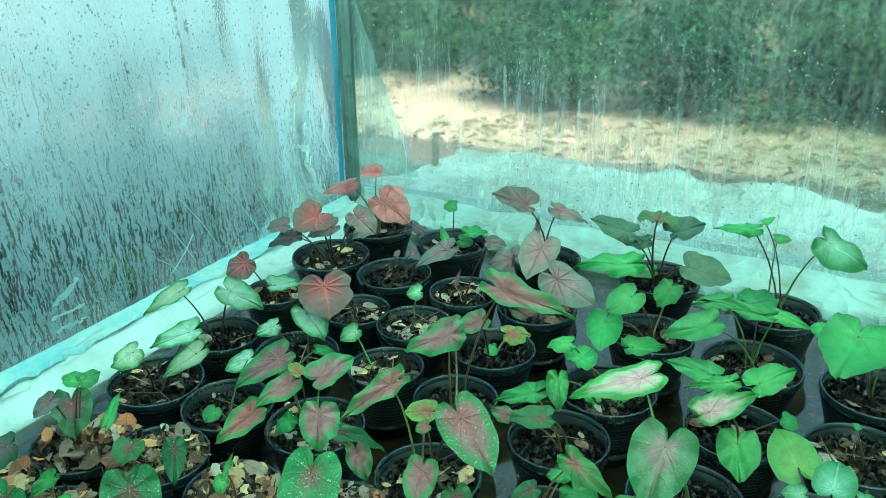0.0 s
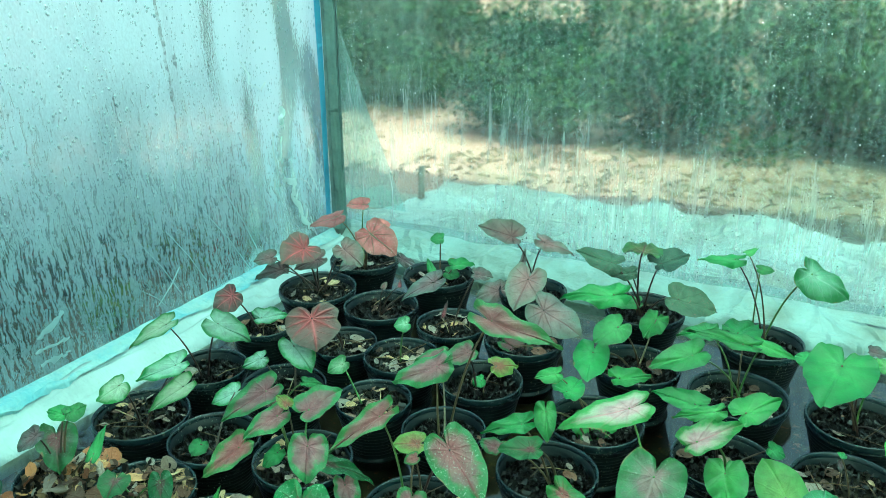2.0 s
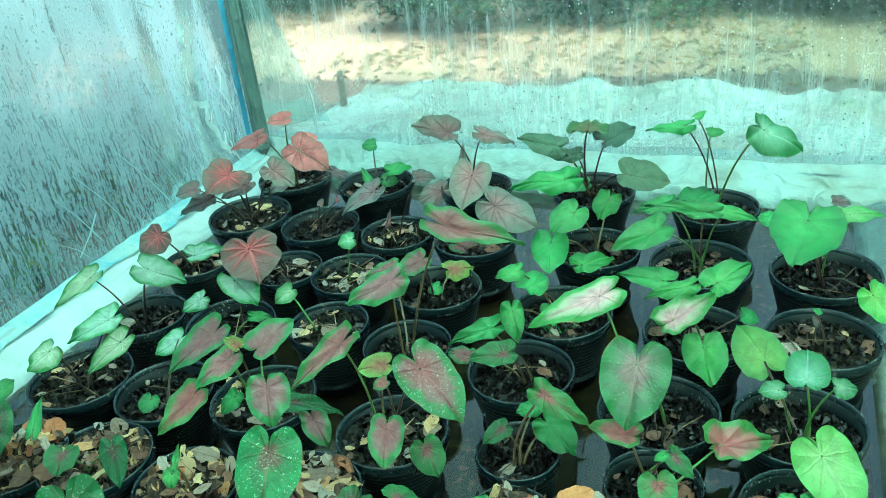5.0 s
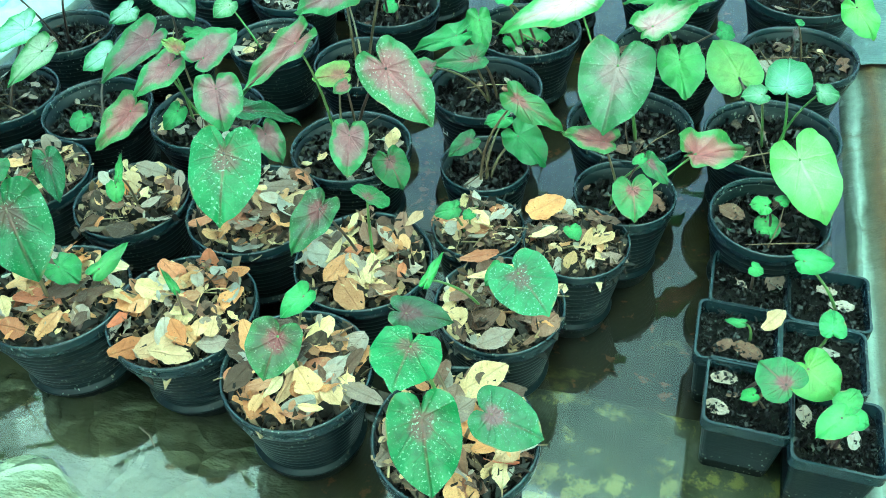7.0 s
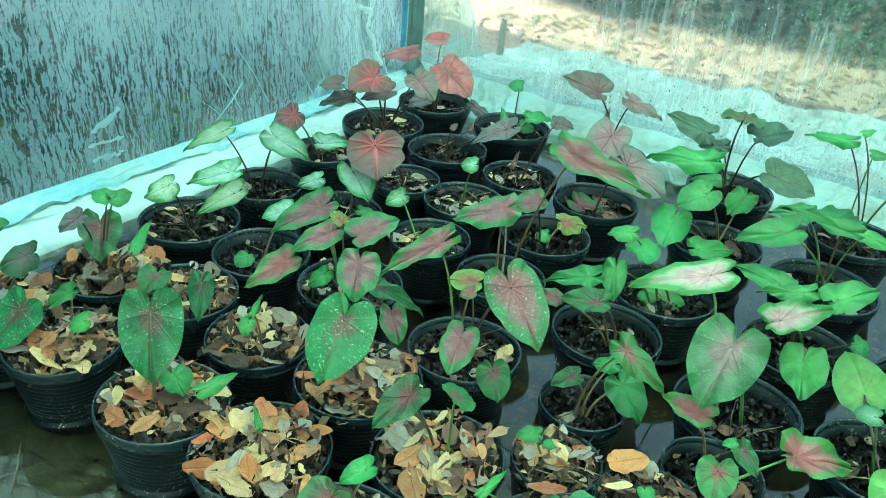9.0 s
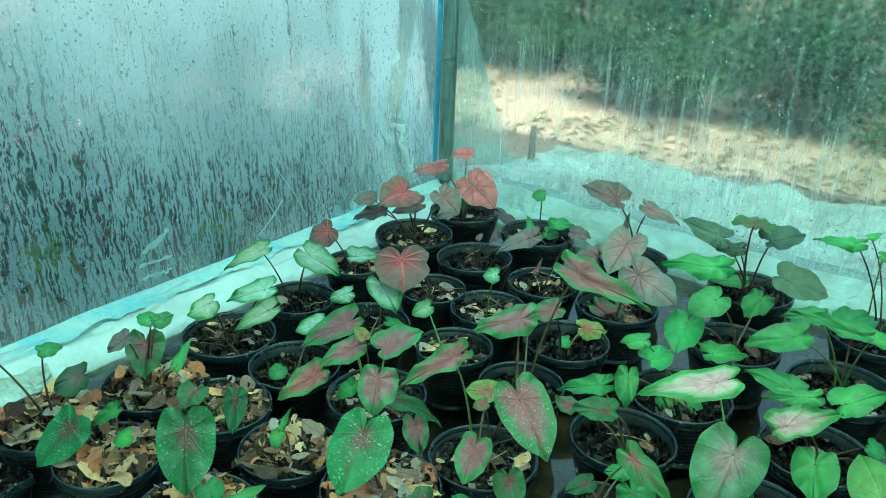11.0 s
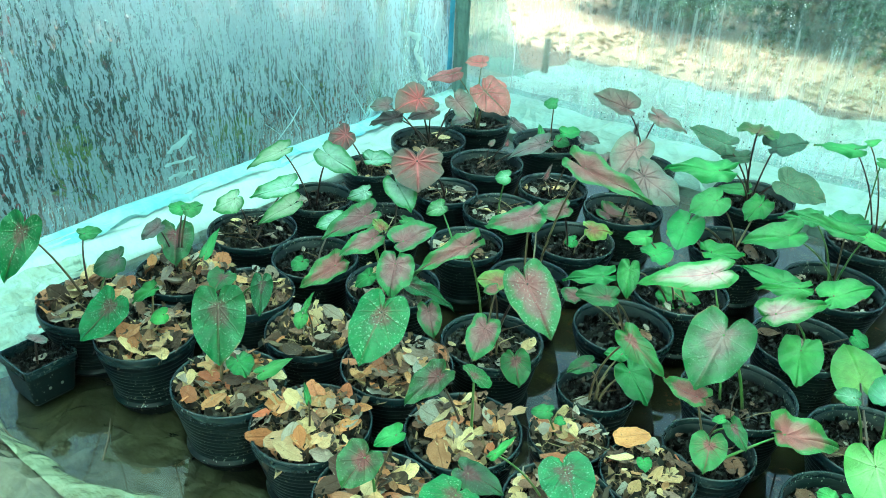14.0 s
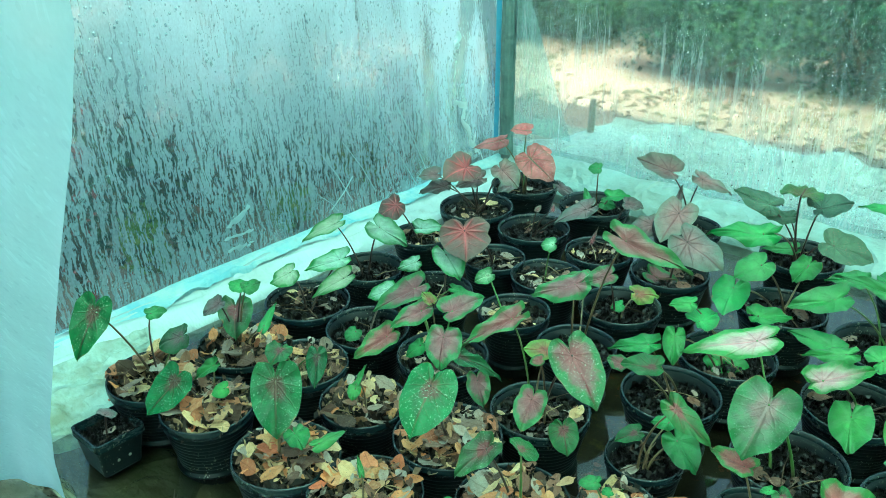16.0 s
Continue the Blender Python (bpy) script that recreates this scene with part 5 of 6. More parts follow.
def square_pot(x, y, half, fill="s", turn=-25.5, h=0.075, base=FLOOR_Z):
    """A small square propagation pot with rounded corners."""
    pot = thing("square_pot", pose(x, y, base, 0, 0, turn), "small square black plastic pot with dark soil", "pot", "small square pots")

    def loop(size, z, n=5):
        c, out = size * 0.2, []
        for q in range(4):
            for k in range(n):
                a = math.pi / 2 * (q + k / (n - 1))
                cx, cy = (size - c) * (1 if q in (0, 3) else -1), (size - c) * (1 if q < 2 else -1)
                out.append((cx + c * math.cos(a), cy + c * math.sin(a), z))
        return out

    def stack(name, loops, material, cap=False):
        vs = [p for l in loops for p in l]
        n = len(loops[0])
        fs = [(i * n + k, i * n + (k + 1) % n, (i + 1) * n + (k + 1) % n, (i + 1) * n + k) for i in range(len(loops) - 1) for k in range(n)]
        if cap:
            fs.append(tuple(range((len(loops) - 1) * n, len(loops) * n)))
        return mesh_of(name, vs, fs, material, False)

    part("body", stack("body", [loop(half * 0.2, 0.001), loop(half * 0.72, 0.0), loop(half * 0.78, 0.004), loop(half * 0.93, h - 0.012)], POT), pot)
    part("rim", stack("rim", [loop(half * 0.93, h - 0.012), loop(half, h - 0.011), loop(half * 1.0, h), loop(half * 0.94, h), loop(half * 0.9, h - 0.015)], RIM_MAT), pot)
    vs = [(half * 0.91 * (2 * i / 8 - 1), half * 0.91 * (2 * j / 8 - 1), h - 0.013 + 0.006 * rough(i + x * 50, j + y * 50, 0, 0.7)) for j in range(9) for i in range(9)]
    fs = [(j * 9 + i, j * 9 + i + 1, (j + 1) * 9 + i + 1, (j + 1) * 9 + i) for j in range(8) for i in range(8)]
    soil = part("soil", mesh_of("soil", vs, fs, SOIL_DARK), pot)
    vs, fs = [], []
    for i in range(420):
        s = POT_RNG.uniform(0.0005, 0.0020)
        m = Matrix.Translation((POT_RNG.uniform(-0.88, 0.88) * half, POT_RNG.uniform(-0.88, 0.88) * half, h - 0.012 + POT_RNG.uniform(0, 0.005))) @ Euler((POT_RNG.uniform(0, 6), POT_RNG.uniform(0, 6), POT_RNG.uniform(0, 6))).to_matrix().to_4x4()
        k = len(vs)
        vs += [m @ Vector(p) for p in ((-s * 1.6, -s * 0.8, 0), (s * 1.5, -s * 0.6, s * 0.2), (s * 1.2, s * 0.9, 0), (-s, s * 0.7, -s * 0.2), (0, 0, s * 0.8))]
        fs += [(k, k + 1, k + 4), (k + 1, k + 2, k + 4), (k + 2, k + 3, k + 4), (k + 3, k, k + 4), (k + 3, k + 2, k + 1, k)]
    tagged(part("soil_crumb", mesh_of("soil_crumb", vs, fs, CHIP, False), pot), kind="stuff")
    for i in range(3):
        s = POT_RNG.uniform(0.012, 0.024)
        part("dry_leaf", POT_RNG.choice(DRY["g"] + DRY["k"]), soil, "", pose(POT_RNG.uniform(-0.7, 0.7) * half, POT_RNG.uniform(-0.7, 0.7) * half, h - 0.009, POT_RNG.gauss(0, 12), POT_RNG.gauss(0, 12), POT_RNG.uniform(0, 360)) @ Matrix.Diagonal((s, s, s, 1)))
    return pot


# ---- caladium plants ----
LANCE = [(0.0, 1.0), (0.03, 0.95), (0.11, 0.845), (0.24, 0.67), (0.37, 0.47), (0.465, 0.26), (0.50, 0.06), (0.485, -0.10), (0.42, -0.225), (0.31, -0.295), (0.165, -0.295), (0.05, -0.225), (0.0, -0.085)]
ROUND = [(0.0, 1.0), (0.05, 0.955), (0.16, 0.875), (0.32, 0.725), (0.44, 0.52), (0.495, 0.29), (0.50, 0.05), (0.47, -0.14), (0.39, -0.275), (0.28, -0.345), (0.15, -0.335), (0.045, -0.26), (0.0, -0.13)]


def outline(roundness):
    """The margin of a blade, from lance-shaped at 0 to round at 1, all the way round."""
    knots = [Vector((a[0] + (b[0] - a[0]) * roundness, a[1] + (b[1] - a[1]) * roundness)) for a, b in zip(LANCE, ROUND)]
    half = []
    for i in range(len(knots) - 1):
        p0, p1, p2, p3 = knots[max(i - 1, 0)], knots[i], knots[i + 1], knots[min(i + 2, len(knots) - 1)]
        for t in (0.0, 0.5):
            p = 0.5 * (2 * p1 + (p2 - p0) * t + (2 * p0 - 5 * p1 + 4 * p2 - p3) * t * t + (3 * p1 - p0 - 3 * p2 + p3) * t ** 3)
            half.append((max(p.x, 0.0), p.y))
    half.append(tuple(knots[-1]))
    return half + [(-x, y) for x, y in reversed(half[1:-1])]


OPEN_SIDE = Vector((0.02, 0.32, 0.74))
PLANT_RNG = random.Random(8)


def blade_mesh(kind, base, tip, width, rng):
    """A heart-shaped blade from its stalk at base to its tip, arched, folded along the midrib and waved at the margin."""
    axis = tip - base
    length = axis.length
    a = axis / length
    h = (OPEN_SIDE - base).normalized() * 0.7 + UP * 0.75
    n = (h - a * h.dot(a)).normalized()
    w = a.cross(n)
    rings = 9
    margin_line = outline(min(1.0, max(0.0, (width / length - 0.5) / 0.45)))
    count = len(margin_line)
    arch, fold, wave, ph = rng.uniform(0.10, 0.34), rng.uniform(0.0, 0.32), rng.uniform(0.020, 0.065), rng.uniform(0, 6.28)
    droop = rng.uniform(-0.25, 0.65)
    skew = rng.uniform(-0.08, 0.08)
    shape = random.Random(int(abs(base.x * 7919 + base.y * 104729 + width * 1e5)))
    lobes = (shape.uniform(0.9, 1.06), shape.uniform(0.9, 1.06))
    curl, quilt, ruffle = shape.uniform(-0.10, 0.30), shape.uniform(0.003, 0.009), shape.uniform(0.005, 0.018)
    nick, nick_at = shape.choice((0.0, 0.0, 0.0, 0.10, 0.16)), shape.uniform(0.5, 5.8)
    vs, blade, margin = [], [], []

    def add(x, y, ring, side):
        z = -arch * (y - 0.35) * abs(y - 0.35) * 1.3 + fold * abs(x) * (1 - 0.5 * abs(x)) - droop * x * x + wave * ring ** 2 * math.sin(9 * side + ph) + 0.012 * math.sin(7 * y + 3 * x + ph)
        z0 = arch * 0.35 * 0.35 * 1.3
        bulge = abs(math.sin(math.pi * (4.3 * (y - 0.75 * abs(x) ** 0.75) + 0.5)))
        z += quilt * (bulge - 0.5) * ring * min(1.0, abs(x) * 8) + ruffle * ring ** 3 * math.sin(17 * side + 2 * ph) - curl * max(0.0, y - 0.55) ** 2
        z -= 0.02 * math.exp(-(x / 0.035) ** 2) * (1 - 0.5 * ring)
        pinch = 1 - nick * ring ** 2 * math.exp(-((side - nick_at) / 0.16) ** 2)
        x, y = x * pinch * lobes[x > 0], y * (1 - (1 - pinch) * 0.5)
        xx = x + skew * y * y
        vs.append(base + a * (y * length) + w * (xx * width) + n * ((z - z0) * length))
        blade.append((x, y)), margin.append((ring / pinch, side))

    add(0, 0.0, 0.0, 0.0)
    for i in range(1, rings + 1):
        f = i / rings
        for k, (x, y) in enumerate(margin_line):
            add(x * f, y * f if y > 0 else y * f, f, k / count * 6.2832)
    fs = [(0, 1 + k, 1 + (k + 1) % count) for k in range(count)]
    for i in range(rings - 1):
        for k in range(count):
            j = (k + 1) % count
            fs.append((1 + i * count + k, 1 + (i + 1) * count + k, 1 + (i + 1) * count + j, 1 + i * count + j))
    me = mesh_of("blade", vs, fs, LEAF[kind])
    loops = [v for p in me.polygons for v in p.vertices]
    for layer, data in (("blade", blade), ("margin", margin)):
        uv = me.uv_layers.new(name=layer)
        uv.data.foreach_set("uv", [c for v in loops for c in data[v]])
    return me


def caladium(x, y, leaves, soil=RIM_Z - 0.02):
    """A plant in the pot at x, y: each leaf is its kind, stalk end, tip and width."""
    rng = PLANT_RNG
    kinds = [l[0] for l in leaves]
    main = max(sorted(set(kinds)), key=kinds.count)
    plant = thing("caladium", Matrix.Translation((x, y, soil)), "caladium with %s heart-shaped leaves in a pot" % LEAF_WORDS[main], "plant", "potted caladiums")
    o = Vector((x, y, soil))
    for kind, bx, by, bz, tx, ty, tz, w in leaves:
        base, tip = Vector((bx, by, bz)) - o, Vector((tx, ty, tz)) - o
        me = blade_mesh(kind, base + o, tip + o, w, rng)
        me.transform(Matrix.Translation(-o))
        leaf = part("leaf", me, plant, LEAF_WORDS[kind] + " heart-shaped leaf")
        root = Vector((rng.gauss(0, 0.007), rng.gauss(0, 0.007), -0.006))
        d = base - root
        mid = root + Vector((d.x * 0.30, d.y * 0.30, d.z * 0.62)) + Vector((rng.gauss(0, 0.006), rng.gauss(0, 0.006), 0.0))
        pts = [root * (1 - s) ** 2 + mid * 2 * s * (1 - s) + base * s * s for s in [k / 8 for k in range(9)]]
        thick = 0.0014 + 0.012 * w
        mat = STEM_GREEN if kind in ("lime", "pinkwhite", "whitegreen", "silver") else STEM_DARK if kind in ("dusk", "moss", "stripe", "redvein", "white") else rng.choice((STEM_BROWN, STEM_DARK, STEM_BROWN, STEM_GREEN))
        part("stalk", tube("stalk", pts, [thick * (1 - 0.45 * k / 8) for k in range(9)], mat, 7), leaf)
    return plant


# ---- the plan of pots and plants ----
flower_pot(-0.279, 1.787, 0.0763, 'd')
caladium(-0.279, 1.787, [
    ('redvein', -0.291, 1.741, 0.228, -0.327, 1.700, 0.221, 0.074),
    ('dusk', -0.268, 1.754, 0.201, -0.315, 1.741, 0.191, 0.041),
    ('dusk', -0.359, 1.757, 0.202, -0.393, 1.751, 0.198, 0.036),
    ('dusk', -0.344, 1.773, 0.172, -0.398, 1.760, 0.162, 0.037),
    ('dusk', -0.194, 1.624, 0.272, -0.159, 1.603, 0.256, 0.047),
    ('dusk', -0.198, 1.751, 0.197, -0.229, 1.741, 0.189, 0.032),
])
flower_pot(-0.208, 1.938, 0.0732, 's')
caladium(-0.208, 1.938, [
    ('red', -0.194, 1.864, 0.274, -0.230, 1.866, 0.276, 0.033),
    ('red', -0.255, 1.890, 0.240, -0.310, 1.873, 0.228, 0.034),
    ('red', -0.167, 1.764, 0.249, -0.118, 1.736, 0.225, 0.072),
    ('red', -0.176, 1.889, 0.221, -0.144, 1.902, 0.224, 0.033),
    ('dusk', -0.128, 1.936, 0.131, -0.085, 1.916, 0.116, 0.028),
])
flower_pot(-0.145, 1.707, 0.0704, 's')
caladium(-0.145, 1.707, [
    ('dusk', -0.045, 1.677, 0.191, -0.104, 1.656, 0.176, 0.039),
    ('dusk', -0.137, 1.680, 0.178, -0.132, 1.689, 0.186, 0.011),
    ('redvein', -0.107, 1.675, 0.183, -0.107, 1.687, 0.193, 0.009),
])
flower_pot(-0.045, 1.860, 0.0721, 's')
caladium(-0.045, 1.860, [
    ('green', -0.039, 1.804, 0.227, -0.060, 1.804, 0.227, 0.027),
    ('green', -0.057, 1.848, 0.138, -0.071, 1.877, 0.161, 0.019),
    ('green', -0.013, 1.844, 0.156, 0.028, 1.858, 0.159, 0.030),
    ('green', -0.027, 1.858, 0.134, -0.002, 1.853, 0.131, 0.031),
])
flower_pot(-0.013, 1.635, 0.0627, 'd')
caladium(-0.013, 1.635, [
    ('dusk', 0.033, 1.572, 0.251, 0.060, 1.570, 0.251, 0.029),
    ('redvein', -0.025, 1.616, 0.155, -0.019, 1.640, 0.175, 0.009),
])
flower_pot(-0.347, 1.622, 0.0569, 'd')
caladium(-0.347, 1.622, [
    ('redvein', -0.390, 1.599, 0.194, -0.420, 1.578, 0.178, 0.050),
    ('white', -0.345, 1.612, 0.146, -0.301, 1.630, 0.150, 0.036),
])
flower_pot(-0.191, 1.558, 0.0572, 'd')
caladium(-0.191, 1.558, [
    ('redvein', -0.221, 1.453, 0.224, -0.205, 1.412, 0.195, 0.087),
])
flower_pot(-0.090, 1.514, 0.0635, 'd')
caladium(-0.090, 1.514, [
    ('whitegreen', -0.077, 1.475, 0.207, -0.097, 1.473, 0.205, 0.029),
])
flower_pot(-0.395, 1.466, 0.0595, 's')
caladium(-0.395, 1.466, [
    ('white', -0.357, 1.420, 0.229, -0.305, 1.402, 0.215, 0.048),
    ('white', -0.443, 1.433, 0.220, -0.497, 1.403, 0.198, 0.032),
])
flower_pot(-0.263, 1.413, 0.0657, 's')
caladium(-0.263, 1.413, [
    ('white', -0.249, 1.440, 0.184, -0.213, 1.410, 0.160, 0.050),
    ('white', -0.287, 1.389, 0.188, -0.314, 1.378, 0.180, 0.029),
    ('green', -0.226, 1.407, 0.138, -0.200, 1.405, 0.138, 0.018),
])
flower_pot(-0.118, 1.377, 0.0578, 'd')
caladium(-0.118, 1.377, [
    ('whitegreen', -0.169, 1.411, 0.169, -0.191, 1.400, 0.161, 0.029),
])
flower_pot(0.041, 1.439, 0.0656, 's')
caladium(0.041, 1.439, [
    ('pink', 0.021, 1.390, 0.204, -0.013, 1.376, 0.194, 0.038),
    ('limepink', 0.066, 1.474, 0.136, 0.102, 1.484, 0.136, 0.038),
    ('green', 0.042, 1.439, 0.130, 0.027, 1.435, 0.127, 0.023),
    ('green', 0.036, 1.439, 0.104, 0.027, 1.426, 0.103, 0.017),
])
flower_pot(-0.010, 1.300, 0.0600, 's')
caladium(-0.010, 1.300, [
    ('pink', 0.052, 1.154, 0.371, 0.132, 1.130, 0.351, 0.041),
    ('pink', -0.020, 1.313, 0.223, -0.083, 1.296, 0.211, 0.050),
    ('pink', -0.023, 1.470, 0.154, -0.067, 1.461, 0.148, 0.032),
])
flower_pot(-0.450, 1.324, 0.0699, 'd')
caladium(-0.450, 1.324, [
    ('white', -0.396, 1.338, 0.203, -0.454, 1.319, 0.189, 0.040),
    ('white', -0.361, 1.269, 0.209, -0.407, 1.243, 0.190, 0.035),
    ('white', -0.466, 1.300, 0.190, -0.494, 1.281, 0.176, 0.038),
    ('dusk', -0.430, 1.322, 0.093, -0.488, 1.321, 0.093, 0.023),
])
flower_pot(-0.327, 1.268, 0.0649, 's')
caladium(-0.327, 1.268, [
    ('green', -0.345, 1.261, 0.123, -0.352, 1.242, 0.118, 0.026),
    ('pink', -0.268, 1.193, 0.166, -0.311, 1.161, 0.142, 0.040),
    ('white', -0.312, 1.330, 0.164, -0.343, 1.315, 0.153, 0.034),
])
flower_pot(-0.194, 1.225, 0.0672, 'd')
caladium(-0.194, 1.225, [
    ('pink', -0.234, 1.220, 0.234, -0.290, 1.190, 0.212, 0.045),
    ('pink', -0.208, 1.169, 0.230, -0.251, 1.149, 0.215, 0.035),
    ('pink', -0.190, 1.262, 0.182, -0.149, 1.292, 0.202, 0.046),
    ('limepink', -0.193, 1.162, 0.250, -0.208, 1.175, 0.258, 0.017),
    ('pink', -0.148, 1.065, 0.259, -0.147, 1.033, 0.235, 0.044),
    ('spot', -0.140, 1.100, 0.214, -0.079, 1.089, 0.205, 0.025),
    ('green', -0.222, 1.204, 0.152, -0.240, 1.189, 0.141, 0.024),
    ('pink', -0.126, 1.155, 0.141, -0.112, 1.128, 0.121, 0.033),
])
flower_pot(-0.035, 1.129, 0.0660, 'd')
caladium(-0.035, 1.129, [
    ('pink', -0.073, 1.104, 0.274, -0.133, 1.071, 0.249, 0.032),
    ('pinkspot', 0.008, 1.057, 0.264, 0.046, 1.012, 0.230, 0.060),
    ('limepink', -0.036, 1.160, 0.201, -0.067, 1.161, 0.202, 0.030),
    ('pink', -0.034, 1.043, 0.205, -0.043, 1.011, 0.182, 0.039),
    ('greenpink', 0.002, 1.071, 0.149, 0.012, 1.045, 0.130, 0.038),
    ('pink', -0.031, 1.076, 0.239, -0.044, 1.072, 0.236, 0.016),
])
marked_b = flower_pot(0.128, 1.212, 0.0669, 's')
caladium(0.128, 1.212, [
    ('pink', 0.062, 1.191, 0.177, 0.038, 1.204, 0.180, 0.023),
    ('green', 0.091, 1.178, 0.220, 0.040, 1.173, 0.217, 0.029),
    ('greenpink', 0.099, 1.112, 0.229, 0.059, 1.112, 0.229, 0.032),
])
flower_pot(0.102, 1.071, 0.0471, 's')
caladium(0.102, 1.071, [
    ('greenpink', 0.129, 1.044, 0.221, 0.171, 1.016, 0.199, 0.033),
    ('green', 0.137, 1.073, 0.157, 0.164, 1.047, 0.137, 0.040),
    ('greenpink', 0.088, 1.085, 0.149, 0.063, 1.076, 0.143, 0.024),
    ('green', 0.126, 1.091, 0.169, 0.104, 1.088, 0.168, 0.022),
])
flower_pot(0.268, 1.104, 0.0692, 's')
caladium(0.268, 1.104, [
    ('silver', 0.223, 1.040, 0.248, 0.198, 0.990, 0.211, 0.069),
    ('pinkwhite', 0.217, 1.167, 0.253, 0.127, 1.149, 0.240, 0.045),
])
marked_a = flower_pot(0.227, 0.994, 0.0511, 's')
caladium(0.227, 0.994, [
    ('pink', 0.205, 1.007, 0.187, 0.168, 1.028, 0.192, 0.031),
    ('pink', 0.306, 1.015, 0.151, 0.374, 1.027, 0.143, 0.048),
    ('greenpink', 0.220, 0.957, 0.166, 0.217, 0.928, 0.155, 0.037),
    ('greenpink', 0.244, 0.983, 0.174, 0.261, 0.965, 0.161, 0.021),
    ('green', 0.227, 0.962, 0.197, 0.217, 0.959, 0.195, 0.010),
])
flower_pot(0.203, 1.331, 0.0697, 's')
caladium(0.203, 1.331, [
    ('green', 0.191, 1.334, 0.117, 0.245, 1.323, 0.108, 0.045),
    ('green', 0.155, 1.282, 0.205, 0.182, 1.311, 0.211, 0.042),
    ('green', 0.140, 1.286, 0.229, 0.112, 1.284, 0.229, 0.025),
    ('green', 0.124, 1.225, 0.209, 0.123, 1.194, 0.185, 0.030),
])
flower_pot(0.290, 1.497, 0.0698, 's')
caladium(0.290, 1.497, [
    ('green', 0.232, 1.364, 0.262, 0.198, 1.345, 0.248, 0.046),
    ('green', 0.326, 1.546, 0.187, 0.301, 1.514, 0.172, 0.045),
    ('green', 0.200, 1.368, 0.219, 0.183, 1.318, 0.211, 0.052),
    ('green', 0.238, 1.352, 0.187, 0.290, 1.364, 0.185, 0.034),
])
flower_pot(0.340, 1.711, 0.0732, 's')
caladium(0.340, 1.711, [
    ('green', 0.239, 1.457, 0.270, 0.159, 1.460, 0.274, 0.042),
    ('green', 0.320, 1.707, 0.141, 0.269, 1.705, 0.140, 0.028),
    ('stripe', 0.298, 1.563, 0.298, 0.313, 1.613, 0.301, 0.066),
    ('moss', 0.334, 1.583, 0.271, 0.388, 1.606, 0.282, 0.049),
    ('moss', 0.347, 1.500, 0.244, 0.405, 1.485, 0.232, 0.057),
    ('moss', 0.264, 1.653, 0.243, 0.203, 1.668, 0.261, 0.046),
    ('moss', 0.302, 1.670, 0.217, 0.264, 1.668, 0.216, 0.030),
])
flower_pot(0.427, 1.413, 0.0737, 's')
caladium(0.427, 1.413, [
    ('green', 0.321, 1.299, 0.254, 0.263, 1.287, 0.246, 0.044),
    ('green', 0.371, 1.404, 0.237, 0.324, 1.403, 0.237, 0.030),
    ('green', 0.435, 1.363, 0.237, 0.483, 1.351, 0.226, 0.026),
    ('green', 0.403, 1.350, 0.246, 0.330, 1.366, 0.265, 0.027),
    ('green', 0.370, 1.210, 0.222, 0.420, 1.234, 0.236, 0.043),
])
flower_pot(0.515, 1.585, 0.0702, 's')
caladium(0.515, 1.585, [
    ('green', 0.425, 1.498, 0.313, 0.369, 1.499, 0.314, 0.026),
    ('green', 0.439, 1.488, 0.328, 0.458, 1.497, 0.334, 0.013),
    ('green', 0.468, 1.506, 0.294, 0.490, 1.504, 0.294, 0.018),
    ('whitegreen', 0.530, 1.466, 0.304, 0.581, 1.437, 0.280, 0.059),
    ('green', 0.429, 1.455, 0.210, 0.472, 1.497, 0.211, 0.055),
])
flower_pot(0.582, 1.349, 0.0741, 's')
caladium(0.582, 1.349, [
    ('green', 0.495, 1.250, 0.269, 0.449, 1.180, 0.255, 0.084),
    ('green', 0.471, 1.293, 0.253, 0.456, 1.303, 0.256, 0.024),
    ('lime', 0.572, 1.292, 0.246, 0.619, 1.289, 0.246, 0.025),
    ('dusk', 0.545, 1.281, 0.273, 0.564, 1.277, 0.270, 0.018),
    ('yellowing', 0.555, 1.190, 0.189, 0.574, 1.160, 0.166, 0.039),
])
flower_pot(0.504, 1.197, 0.0693, 'd')
caladium(0.504, 1.197, [
    ('dusk', 0.481, 1.179, 0.174, 0.479, 1.170, 0.166, 0.009),
    ('green', 0.474, 1.168, 0.191, 0.484, 1.171, 0.191, 0.011),
])
flower_pot(0.361, 1.243, 0.0685, 's')
caladium(0.361, 1.243, [
    ('green', 0.323, 1.270, 0.198, 0.270, 1.283, 0.214, 0.038),
    ('green', 0.319, 1.174, 0.245, 0.268, 1.171, 0.243, 0.024),
    ('pinkwhite', 0.293, 1.141, 0.225, 0.359, 1.170, 0.239, 0.044),
    ('green', 0.336, 1.155, 0.171, 0.327, 1.109, 0.157, 0.053),
    ('green', 0.416, 1.229, 0.157, 0.434, 1.223, 0.152, 0.024),
])
flower_pot(0.407, 1.052, 0.0702, 's')
caladium(0.407, 1.052, [
    ('yellowing', 0.416, 1.164, 0.132, 0.400, 1.205, 0.164, 0.059),
    ('whitegreen', 0.407, 1.051, 0.191, 0.427, 1.089, 0.206, 0.047),
    ('whitegreen', 0.358, 1.012, 0.215, 0.338, 1.013, 0.216, 0.021),
    ('whitegreen', 0.420, 1.013, 0.208, 0.441, 1.010, 0.205, 0.024),
    ('lime', 0.375, 0.949, 0.182, 0.392, 0.896, 0.151, 0.061),
])
flower_pot(0.352, 0.936, 0.0565, 's')
